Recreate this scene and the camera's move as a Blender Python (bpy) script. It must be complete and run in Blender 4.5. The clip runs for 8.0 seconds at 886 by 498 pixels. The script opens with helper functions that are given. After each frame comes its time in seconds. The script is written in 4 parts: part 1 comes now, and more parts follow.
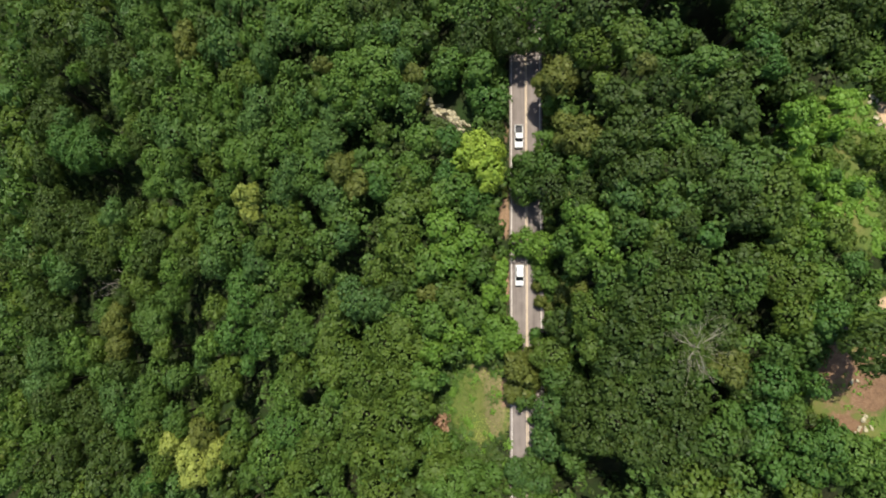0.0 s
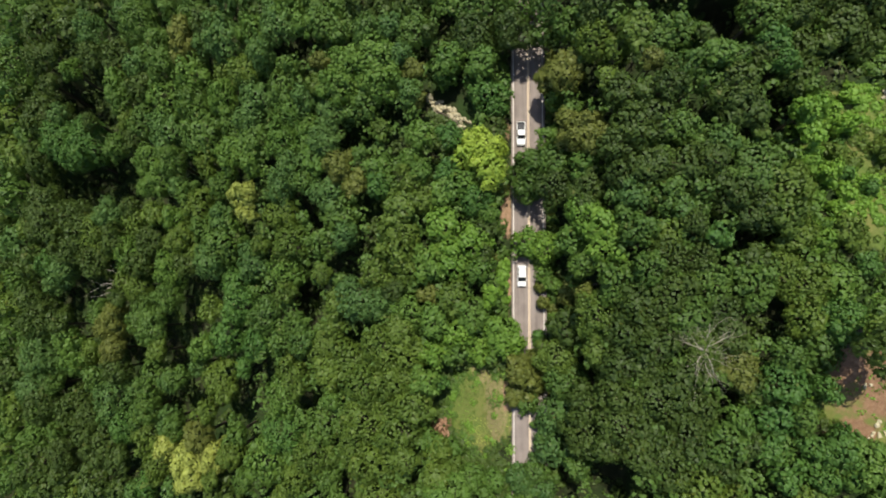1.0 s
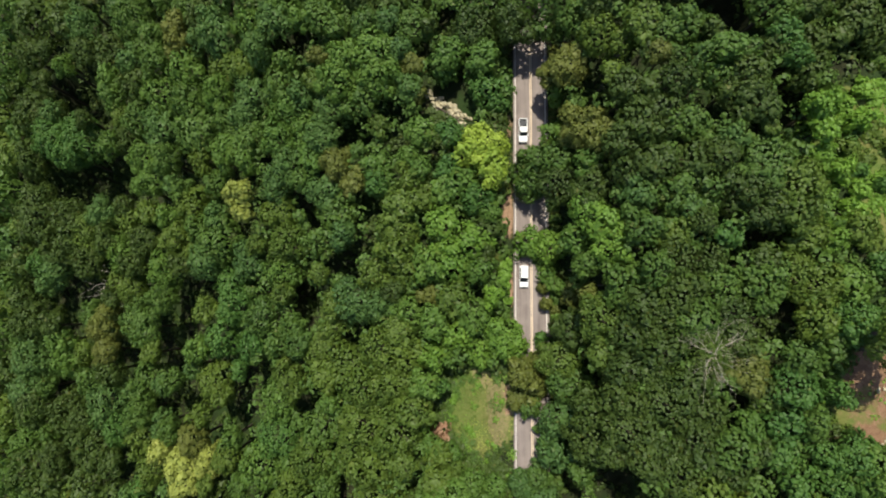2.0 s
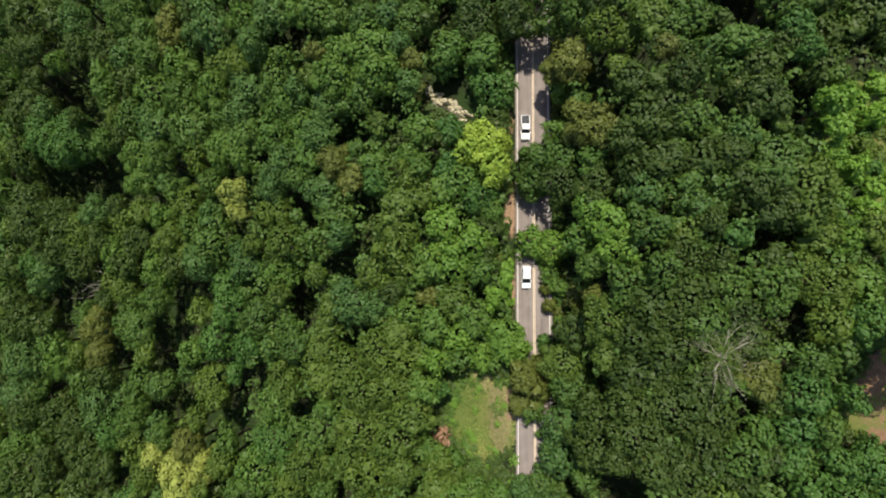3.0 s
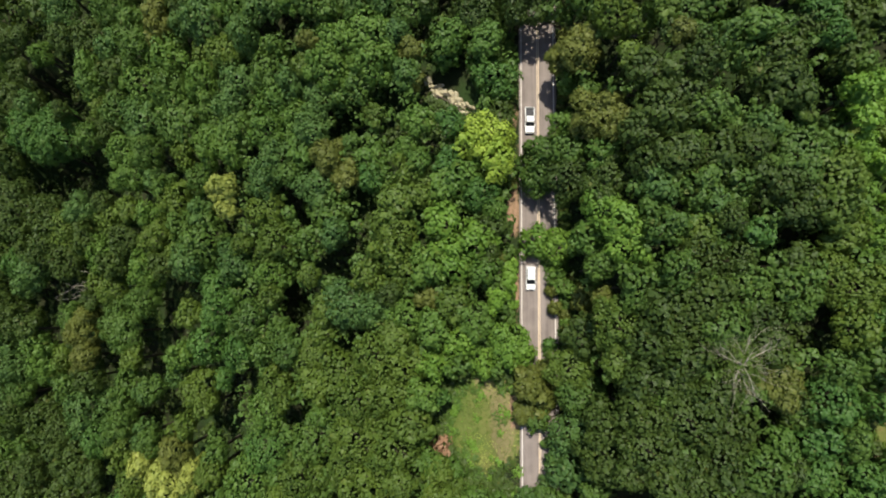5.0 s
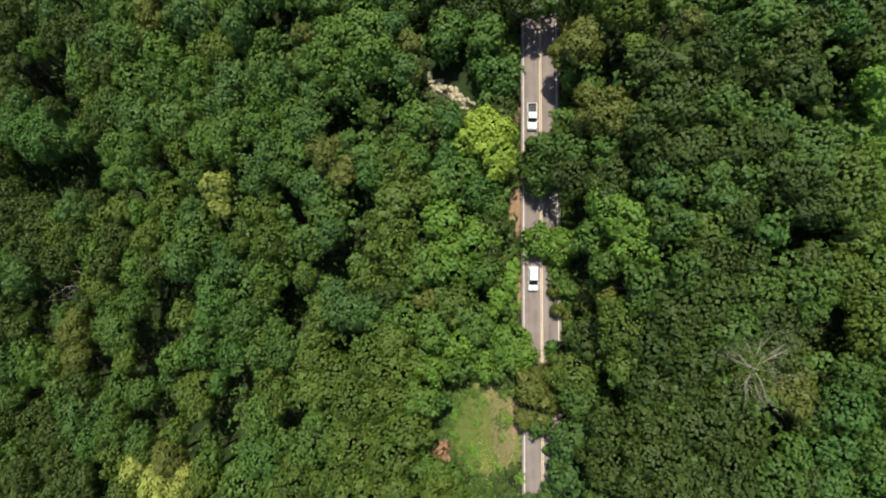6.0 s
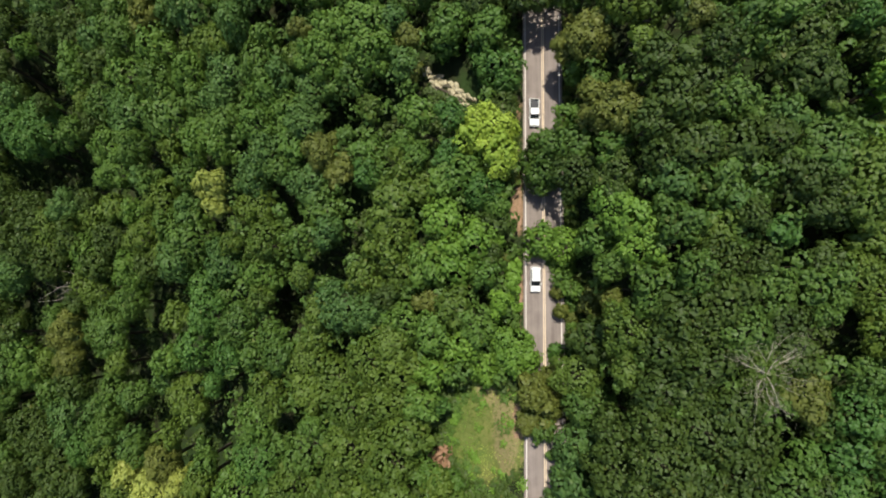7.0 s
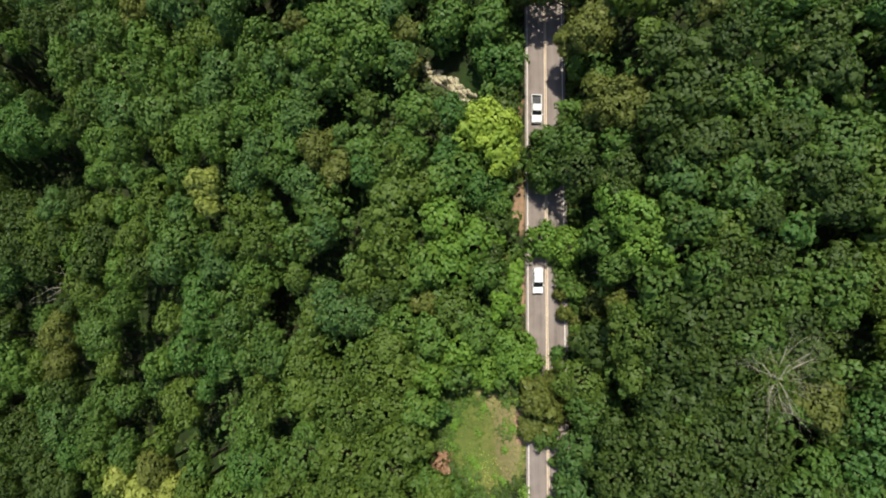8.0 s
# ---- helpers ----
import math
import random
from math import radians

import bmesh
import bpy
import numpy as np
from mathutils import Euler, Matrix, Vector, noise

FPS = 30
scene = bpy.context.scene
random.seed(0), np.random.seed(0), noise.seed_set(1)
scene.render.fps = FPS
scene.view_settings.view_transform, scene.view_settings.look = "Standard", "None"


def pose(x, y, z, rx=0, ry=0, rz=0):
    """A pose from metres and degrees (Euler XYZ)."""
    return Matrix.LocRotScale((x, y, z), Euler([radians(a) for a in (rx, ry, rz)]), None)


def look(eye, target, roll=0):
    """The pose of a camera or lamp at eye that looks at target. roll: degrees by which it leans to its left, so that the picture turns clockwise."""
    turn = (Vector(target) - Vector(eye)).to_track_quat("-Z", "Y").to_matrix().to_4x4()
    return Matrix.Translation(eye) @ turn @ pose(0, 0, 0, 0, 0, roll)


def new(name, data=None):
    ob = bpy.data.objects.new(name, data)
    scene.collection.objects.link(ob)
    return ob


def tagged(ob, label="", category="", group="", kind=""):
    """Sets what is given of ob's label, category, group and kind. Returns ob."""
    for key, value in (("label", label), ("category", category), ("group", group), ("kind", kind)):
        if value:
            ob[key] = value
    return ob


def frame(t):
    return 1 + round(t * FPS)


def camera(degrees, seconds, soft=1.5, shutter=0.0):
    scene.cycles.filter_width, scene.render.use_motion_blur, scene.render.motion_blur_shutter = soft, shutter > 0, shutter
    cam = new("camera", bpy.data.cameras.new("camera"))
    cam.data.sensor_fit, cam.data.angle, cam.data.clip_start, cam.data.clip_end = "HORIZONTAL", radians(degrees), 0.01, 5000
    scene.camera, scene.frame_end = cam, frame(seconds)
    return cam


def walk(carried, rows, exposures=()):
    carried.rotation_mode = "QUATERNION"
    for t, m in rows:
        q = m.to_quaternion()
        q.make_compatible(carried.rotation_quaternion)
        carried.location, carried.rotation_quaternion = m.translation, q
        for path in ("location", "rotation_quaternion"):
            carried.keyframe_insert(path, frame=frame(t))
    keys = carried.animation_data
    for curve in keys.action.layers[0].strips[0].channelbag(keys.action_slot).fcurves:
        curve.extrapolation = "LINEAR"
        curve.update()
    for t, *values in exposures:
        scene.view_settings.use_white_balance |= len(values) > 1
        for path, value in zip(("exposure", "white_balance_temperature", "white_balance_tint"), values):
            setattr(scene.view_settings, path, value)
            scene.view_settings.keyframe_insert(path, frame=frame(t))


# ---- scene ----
cam = camera(75.4, 8.0, soft=2.0)
METRES, EYE, TILT, LEAN, TURN = 26.4, 136.0, -84.0, 0.0, 0.0
ROWS = [
    (0.0, 0.0, 0.0, 0.0, 0.0, 0.0, 0.0),
    (0.5, 0.0003, 0.0645, 0.0008, 0.01, -0.02, 0.01),
    (1.0, 0.0004, 0.1291, 0.0026, 0.03, -0.04, 0.01),
    (1.5, 0.0004, 0.193, 0.003, 0.04, -0.06, -0.0),
    (3.0, -0.0034, 0.3767, 0.0051, 0.03, -0.08, -0.0),
    (3.5, -0.0041, 0.4402, 0.0065, 0.03, -0.11, 0.01),
    (4.0, -0.0041, 0.5034, 0.0056, 0.03, -0.13, 0.0),
    (4.5, -0.0036, 0.5664, 0.0057, 0.02, -0.15, 0.0),
    (6.0, 0.0025, 0.7539, 0.0056, 0.08, -0.2, -0.01),
    (6.5, 0.0039, 0.8154, 0.0063, 0.09, -0.22, 0.0),
    (7.0, 0.0046, 0.8772, 0.0072, 0.08, -0.23, -0.0),
    (7.5, 0.006, 0.9383, 0.0084, 0.08, -0.24, -0.0),
    (8.0, 0.0076, 0.9997, 0.0094, 0.09, -0.25, 0.0),
]
walk(cam, [(t, pose(0, 0, EYE, TILT, LEAN, TURN) @ pose(METRES * x, METRES * y, METRES * z, 90 + pitch, roll, yaw)) for t, x, y, z, yaw, pitch, roll in ROWS])

# ---- light ----
SUN_AZ, SUN_EL = -6.0, 68.0          # degrees: clockwise from +y, and above the horizon
SUN_STRENGTH, SKY_STRENGTH, EXPOSURE = 4.5, 0.125, 0.73

world = bpy.data.worlds.new("sky")
scene.world = world
world.use_nodes = True
wn = world.node_tree
sky = wn.nodes.new("ShaderNodeTexSky")
sky.sky_type = "NISHITA"
sky.sun_disc = False
sky.sun_elevation, sky.sun_rotation = radians(SUN_EL), radians(SUN_AZ)
wn.links.new(sky.outputs["Color"], wn.nodes["Background"].inputs["Color"])
wn.nodes["Background"].inputs["Strength"].default_value = SKY_STRENGTH
sun_data = bpy.data.lights.new("sun", "SUN")
sun_data.energy, sun_data.angle, sun_data.color = SUN_STRENGTH, radians(0.53), (1.0, 0.95, 0.82)
sun = new("sun", sun_data)
to_sun = Vector((math.sin(radians(SUN_AZ)) * math.cos(radians(SUN_EL)), math.cos(radians(SUN_AZ)) * math.cos(radians(SUN_EL)), math.sin(radians(SUN_EL))))
sun.matrix_world = look(to_sun * 200, (0, 0, 0))
scene.view_settings.exposure = EXPOSURE


# ---- materials ----
class Mat:
    """A node material with a few shorthands."""

    def __init__(self, name):
        self.m = bpy.data.materials.new(name)
        self.m.use_nodes = True
        self.t = self.m.node_tree
        self.bsdf = self.t.nodes["Principled BSDF"]
        self.out = self.t.nodes["Material Output"]

    def node(self, kind, **inputs):
        n = self.t.nodes.new(kind)
        for key, value in inputs.items():
            self.put(value, n.inputs[key.replace("_", " ")])
        return n

    def put(self, value, socket):
        if isinstance(value, bpy.types.NodeSocket):
            self.t.links.new(value, socket)
        elif isinstance(value, tuple) and len(value) == 3 and socket.type == "RGBA":
            socket.default_value = (*value, 1)
        else:
            socket.default_value = value

    def noise(self, scale, detail=4.0, rough=0.55, coords="Object", stretch=None):
        c = self.t.nodes.new("ShaderNodeTexCoord").outputs[coords]
        if stretch:
            mp = self.t.nodes.new("ShaderNodeMapping")
            mp.inputs["Scale"].default_value = stretch
            self.t.links.new(c, mp.inputs["Vector"])
            c = mp.outputs["Vector"]
        return self.node("ShaderNodeTexNoise", Vector=c, Scale=scale, Detail=detail, Roughness=rough).outputs["Fac"]

    def span(self, value, lo, hi, a=0.0, b=1.0):
        n = self.t.nodes.new("ShaderNodeMapRange")
        for i, v in enumerate((value, lo, hi, a, b)):
            self.put(v, n.inputs[i])
        return n.outputs[0]

    def mix(self, fac, a, b, how="MIX"):
        n = self.t.nodes.new("ShaderNodeMix")
        n.data_type, n.blend_type = "RGBA", how
        self.put(fac, n.inputs[0])
        self.put(a, n.inputs[6])
        self.put(b, n.inputs[7])
        return n.outputs[2]

    def maths(self, how, a, b=0.0):
        n = self.t.nodes.new("ShaderNodeMath")
        n.operation = how
        self.put(a, n.inputs[0])
        self.put(b, n.inputs[1])
        return n.outputs[0]

    def done(self, colour, rough=0.8, bump=None, strength=0.3, distance=0.05, metal=0.0, gloss=0.15):
        self.put(gloss, self.bsdf.inputs["Specular IOR Level"])
        self.put(colour, self.bsdf.inputs["Base Color"])
        self.put(rough, self.bsdf.inputs["Roughness"])
        self.put(metal, self.bsdf.inputs["Metallic"])
        if bump is not None:
            b = self.node("ShaderNodeBump", Height=bump, Strength=strength, Distance=distance)
            self.t.links.new(b.outputs["Normal"], self.bsdf.inputs["Normal"])
        return self.m


def leaf_material(name, deep, bright, spread=0.35):
    """Foliage: varies from tree to tree, from bough to bough and from leaf to leaf; light passes through it."""
    w = Mat(name)
    tree_random = w.t.nodes.new("ShaderNodeObjectInfo").outputs["Random"]
    leaf_random = w.t.nodes.new("ShaderNodeNewGeometry").outputs["Random Per Island"]
    bough = w.span(w.noise(0.45, 3.0), 0.34, 0.66)
    fac = w.maths("ADD", w.maths("MULTIPLY", leaf_random, 0.18), w.maths("MULTIPLY", bough, 0.36))
    fac = w.maths("ADD", fac, w.maths("MULTIPLY", w.maths("SUBTRACT", tree_random, 0.4), spread))
    fac = w.span(fac, 0.0, 1.0)
    colour = w.mix(fac, deep, bright)
    dry = w.span(leaf_random, 0.97, 1.0, 0.0, 0.4)
    colour = w.mix(dry, colour, (0.16, 0.13, 0.035))
    w.done(colour, 0.55, gloss=0.3)
    glow = w.node("ShaderNodeBsdfTranslucent", Color=w.mix(0.5, colour, bright))
    m = w.t.nodes.new("ShaderNodeMixShader")
    m.inputs[0].default_value = 0.40
    w.t.links.new(w.bsdf.outputs[0], m.inputs[1])
    w.t.links.new(glow.outputs[0], m.inputs[2])
    w.t.links.new(m.outputs[0], w.out.inputs["Surface"])
    return w.m


LEAVES = {
    "mid": leaf_material("leaves_mid_green", (0.0526, 0.1028, 0.0189), (0.1071, 0.1815, 0.0286)),
    "dark": leaf_material("leaves_dark_green", (0.0350, 0.0630, 0.0118), (0.0800, 0.1220, 0.0196)),
    "blue": leaf_material("leaves_bluish_green", (0.0526, 0.1091, 0.0258), (0.1071, 0.1869, 0.0393)),
    "olive": leaf_material("leaves_olive_green", (0.0627, 0.1066, 0.0161), (0.127, 0.1859, 0.0249)),
    "light": leaf_material("leaves_light_green", (0.0645, 0.1291, 0.0213), (0.1315, 0.2191, 0.0334)),
    "vivid": leaf_material("leaves_vivid_green", (0.0464, 0.1117, 0.0215), (0.0962, 0.1841, 0.0299)),
    "bright": leaf_material("leaves_yellow_green", (0.1848, 0.2744, 0.0336), (0.399, 0.494, 0.0665)),
    "lime": leaf_material("leaves_lime_green", (0.0951, 0.185, 0.0235), (0.2118, 0.3621, 0.0433)),
    "golden": leaf_material("leaves_golden_green", (0.2109, 0.2451, 0.0502), (0.4161, 0.4617, 0.098)),
    "brown": leaf_material("leaves_brownish_olive", (0.0928, 0.1154, 0.0212), (0.1706, 0.1878, 0.0371)),
    "fresh": leaf_material("leaves_fresh_green", (0.0863, 0.1684, 0.0237), (0.1778, 0.2962, 0.0377)),
    "rust": leaf_material("leaves_dry_rust_brown", (0.2486, 0.1422, 0.0785), (0.4664, 0.2898, 0.1832)),
}


def bark_material(name, a, b):
    w = Mat(name)
    n = w.noise(3.0, 5.0, 0.6, stretch=(1, 1, 0.25))
    return w.done(w.mix(w.span(n, 0.3, 0.7), a, b), 0.9, n, 0.6, 0.05)


BARK = bark_material("bark_grey_brown", (0.035, 0.027, 0.020), (0.090, 0.072, 0.054))
DEAD_WOOD = bark_material("bare_bleached_wood", (0.200, 0.180, 0.130), (0.400, 0.360, 0.280))


def ground_material():
    w = Mat("forest_floor_grass_and_earth")

    def mask(name):
        a = w.t.nodes.new("ShaderNodeAttribute")
        a.attribute_name = name
        return a.outputs["Fac"]

    big, mid, fine = w.noise(0.12, 4.0), w.noise(0.9, 5.0), w.noise(6.0, 4.0, 0.7)
    # floor under the trees coloured near black to stand in for deep shade
    shaded_litter = w.mix(w.span(mid, 0.35, 0.65), (0.012, 0.015, 0.006), (0.026, 0.028, 0.011))
    shaded_litter = w.mix(w.span(big, 0.42, 0.6), shaded_litter, (0.018, 0.034, 0.008))
    grass = w.mix(w.span(mid, 0.3, 0.7), (0.066, 0.105, 0.020), (0.112, 0.142, 0.032))
    grass = w.mix(w.span(big, 0.4, 0.65), grass, (0.140, 0.135, 0.040))
    grass = w.mix(w.span(fine, 0.4, 0.75, 0.0, 0.5), grass, (0.050, 0.085, 0.020))
    straw = w.mix(w.span(fine, 0.3, 0.7), (0.120, 0.110, 0.040), (0.230, 0.190, 0.090))
    earth = w.mix(w.span(mid, 0.3, 0.7), (0.105, 0.058, 0.032), (0.190, 0.112, 0.062))
    earth = w.mix(w.span(fine, 0.5, 0.8), earth, (0.340, 0.225, 0.150))
    gravel = w.mix(w.span(fine, 0.3, 0.7), (0.140, 0.080, 0.045), (0.350, 0.225, 0.145))
    gravel = w.mix(w.span(mid, 0.45, 0.7, 0.0, 0.7), gravel, (0.110, 0.085, 0.040))

    sand = w.mix(w.span(fine, 0.3, 0.7), (0.340, 0.220, 0.130), (0.520, 0.370, 0.240))

    def edge(m):
        return w.span(w.maths("ADD", m, w.maths("MULTIPLY", w.maths("SUBTRACT", mid, 0.5), 0.9)), 0.35, 0.62)

    colour = w.mix(edge(mask("grass")), shaded_litter, grass)
    colour = w.mix(edge(mask("straw")), colour, straw)
    colour = w.mix(edge(mask("earth")), colour, earth)
    colour = w.mix(edge(mask("gravel")), colour, gravel)
    colour = w.mix(edge(mask("sand")), colour, sand)
    return w.done(colour, 0.95, w.maths("ADD", fine, mid), 0.7, 0.25)


def asphalt_material():
    w = Mat("worn_grey_asphalt")
    grain, patches = w.noise(9.0, 5.0, 0.7), w.noise(0.35, 4.0)
    tracks = w.noise(0.9, 3.0, stretch=(1.0, 0.04, 1.0))
    colour = w.mix(w.span(tracks, 0.35, 0.65), (0.125, 0.102, 0.090), (0.198, 0.166, 0.148))
    colour = w.mix(w.span(patches, 0.4, 0.65, 0.0, 0.5), colour, (0.235, 0.197, 0.175))
    colour = w.mix(w.span(grain, 0.35, 0.75, 0.0, 0.35), colour, (0.100, 0.086, 0.080))
    return w.done(colour, 0.88, grain, 0.3, 0.02)


def line_material(name, colour, worn):
    w = Mat(name)
    n = w.noise(2.2, 5.0, 0.7)
    return w.done(w.mix(w.span(n, 0.42, 0.7, 0.0, 0.75), colour, worn), 0.7, n, 0.2, 0.01)


def rock_material():
    w = Mat("pale_limestone")
    n, f = w.noise(0.9, 5.0, 0.6), w.noise(5.0, 4.0, 0.65)
    colour = w.mix(w.span(n, 0.35, 0.65), (0.300, 0.260, 0.160), (0.520, 0.460, 0.320))
    colour = w.mix(w.span(f, 0.45, 0.7), colour, (0.130, 0.115, 0.065))
    return w.done(colour, 0.9, f, 0.8, 0.15)


GROUND, ASPHALT, ROCK = ground_material(), asphalt_material(), rock_material()
WHITE_LINE = line_material("worn_white_road_paint", (0.560, 0.520, 0.470), (0.340, 0.300, 0.270))
YELLOW_LINE = line_material("faded_yellow_road_paint", (0.560, 0.440, 0.300), (0.380, 0.310, 0.250))


# ---- the lie of the land ----
def lerp_table(x, xs, zs):
    """A smooth profile through a few heights."""
    x = np.asarray(x, float)
    return sum(np.interp(x + d, xs, zs) for d in (-5, -2.5, 0, 2.5, 5)) / 5


LAND_X = (-900, -400, -230, -150, -120, -90, -60, -30, -10, 0, 9, 15, 25, 31, 45, 60, 66, 72, 80, 95, 110, 150, 260, 500, 900)
LAND_Z = (-60, -82, -76, -67, -60, -50, -36, -21, -9.5, -4.5, -0.9, -0.25, -0.25, 2.2, 8.5, 14.5, 18, 23, 25, 27, 29, 38, 54, 66, 60)
CLEARINGS = ((79, 33.5, 11, 9), (82, 18, 5.5, 7), (86, 1, 3.5, 4), (80.0, -15.2, 8.6, 10.0))      # open ground uphill: x, y and half widths
SHADE_DIPS = ((-119, 68, 12, 9, 11), (-113, 40, 20, 8, 11), (57, 57, 8, 6, 13), (82.5, 52, 5, 5, 13), (64.5, 39, 2.5, 7, 9), (-37, 4, 5, 5, 7))      # dips added to deepen shade in gaps: x, y, half widths and depth
CANOPY_X = (-170, -125, -92, -67, -45, -26, -9, 8, 16, 22, 26, 31, 36, 45, 58, 68, 80, 100, 150, 260)
CANOPY_Z = (-58, -42, -30, -17, -7.5, -1.0, 7, 10.5, 10, 9, 15, 25, 29, 30, 30, 29.5, 27, 27, 46, 66)
RISE_X = (-125, -92, -45, -9, 8, 30, 45, 60, 75)
RISE = (0.12, 0.12, 0.10, 0.06, 0.05, 0.08, 0.10, 0.12, 0.05)


def road_x(y):
    return 19.8 + 0.0105 * y


def bumps(x, y):
    return 0.5 * np.sin(0.21 * x + 0.13 * y) * np.sin(0.17 * y - 0.08 * x + 1.0) + 0.22 * np.sin(0.63 * x - 0.41 * y) * np.sin(0.55 * y + 0.3 * x)


def rise(x, y):
    """The whole slope climbs a little along the road."""
    return np.interp(x, RISE_X, RISE) * np.clip(np.asarray(y, float) - 15, -60, 60)


def land(x, y):
    x, y = np.asarray(x, float), np.asarray(y, float)
    z = lerp_table(x, LAND_X, LAND_Z)
    for cx, cy, rx, ry, deep in SHADE_DIPS:
        z = z - deep * blob(x, y, cx, cy, rx, ry)
    off = np.abs(x - road_x(y))
    bench = np.clip((off - 5.0) / 6.0, 0, 1)
    bench = bench * bench * (3 - 2 * bench)
    return (z + rise(x, y) + bumps(x, y)) * bench + (-0.16) * (1 - bench)


def land_at(x, y):
    return float(land(x, y))


def canopy(x, y):
    return float(np.interp(x, CANOPY_X, CANOPY_Z) + rise(x, y))


def in_clearing(x, y, grow=0.0):
    return np.any([((x - cx) / (rx + grow)) ** 2 + ((y - cy) / (ry + grow)) ** 2 < 1 for cx, cy, rx, ry in CLEARINGS], axis=0)


def blob(x, y, cx, cy, rx, ry):
    """1 inside an ellipse, falling to 0 round it."""
    d = np.hypot((x - cx) / rx, (y - cy) / ry)
    return np.clip((1.35 - d) / 0.7, 0, 1)


def mesh_of(name, verts, faces, material, smooth=False):
    me = bpy.data.meshes.new(name)
    verts, faces = np.asarray(verts, np.float32), np.asarray(faces, np.int32)
    me.vertices.add(len(verts))
    me.vertices.foreach_set("co", verts.ravel())
    k = faces.shape[1]
    me.loops.add(faces.size)
    me.loops.foreach_set("vertex_index", faces.ravel())
    me.polygons.add(len(faces))
    me.polygons.foreach_set("loop_start", np.arange(0, faces.size, k, dtype=np.int32))
    me.polygons.foreach_set("loop_total", np.full(len(faces), k, np.int32))
    me.polygons.foreach_set("use_smooth", np.full(len(faces), smooth))
    me.update(calc_edges=True)
    me.materials.append(material)
    return me


def steps(lo, hi, fine_lo, fine_hi, fine):
    """Grid lines: fine in the middle, wider and wider outside."""
    a = list(np.arange(fine_lo, fine_hi + fine / 2, fine))
    d = fine
    while a[-1] < hi:
        d *= 1.35
        a.append(min(a[-1] + d, hi))
    d = fine
    while a[0] > lo:
        d *= 1.35
        a.insert(0, max(a[0] - d, lo))
    return np.array(a)


def build_ground():
    gx, gy = steps(-2500, 2500, -150, 115, 1.0), steps(-2500, 2500, -60, 110, 1.0)
    X, Y = np.meshgrid(gx, gy)
    Z = land(X, Y)
    n, m = len(gx), len(gy)
    i = np.arange(n * m).reshape(m, n)
    faces = np.stack([i[:-1, :-1], i[:-1, 1:], i[1:, 1:], i[1:, :-1]], -1).reshape(-1, 4)
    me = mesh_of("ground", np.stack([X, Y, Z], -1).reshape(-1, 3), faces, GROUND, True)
    off = X - road_x(Y)
    grass = np.maximum.reduce([blob(X, Y, 7.8, -21, 8.6, 11.0)] + [blob(X, Y, cx, cy, rx, ry) for cx, cy, rx, ry in CLEARINGS])
    earth = np.maximum.reduce([blob(X, Y, 76.0, -10.0, 2.6, 4.0), 0.5 * blob(X, Y, 77.5, -16.5, 5.0, 6.0), blob(X, Y, 77.0, -22.6, 4.0, 2.0), blob(X, Y, 82.5, -13.0, 4.5, 7.0),
                               blob(X, Y, -0.4, -26.9, 1.3, 1.4), blob(X, Y, 85.8, 12.9, 1.6, 1.5)])
    gravel = np.maximum.reduce([0.36 * np.clip(1 - (np.abs(off + 4.6) - 0.5) / 0.8, 0, 1), 0.3 * np.clip(1 - (np.abs(off - 4.4) - 0.3) / 0.7, 0, 1),
                                blob(X, Y, 13.6, 43, 2.0, 3.2), blob(X, Y, 14.7, 22, 1.3, 5), blob(X, Y, 14.5, -19.5, 1.3, 3.6), blob(X, Y, 14.9, 5, 0.9, 4)])
    sand = np.maximum(blob(X, Y, 88.0, 38.5, 2.4, 4.0), blob(X, Y, 85.8, 0.8, 1.8, 1.6))
    straw = np.maximum(0.75 * blob(X, Y, 12.2, -20.5, 2.6, 11.0), 0.7 * blob(X, Y, 9.5, -14.0, 3.5, 3.0))
    for name, values in (("grass", grass), ("straw", straw), ("earth", earth), ("gravel", gravel), ("sand", sand)):
        me.attributes.new(name, "FLOAT", "POINT").data.foreach_set("value", values.ravel().astype(np.float32))
    ob = tagged(new("ground", me), "sloping forest floor with fallen leaves coloured dark as shade, grass and bare earth", "ground", kind="structure")
    return ob


def part(name, bm, material, parent, label=""):
    """One mesh object out of a bmesh, under a thing or a part."""
    me = bpy.data.meshes.new(name)
    bm.to_mesh(me)
    bm.free()
    me.materials.append(material)
    ob = new(name, me)
    ob.parent = parent
    if label:
        ob["label"] = label
    return ob


def strip(x0, x1, y0, y1, z0, z1, length=6.0):
    """A band along the road, x0 to x1 from its middle, with a top, sides and a crossfall-free surface."""
    bm = bmesh.new()
    rows = []
    n = max(1, int(abs(y1 - y0) / length))
    for k in range(n + 1):
        y = y0 + (y1 - y0) * k / n
        c = road_x(y)
        rows.append([bm.verts.new((c + x0, y, z0)), bm.verts.new((c + x0, y, z1)), bm.verts.new((c + x1, y, z1)), bm.verts.new((c + x1, y, z0))])
    for a, b in zip(rows, rows[1:]):
        for i in range(3):
            bm.faces.new((a[i], a[i + 1], b[i + 1], b[i]))
    for r in (rows[0], rows[-1][::-1]):
        bm.faces.new(r)
    bmesh.ops.recalc_face_normals(bm, faces=bm.faces)
    return bm


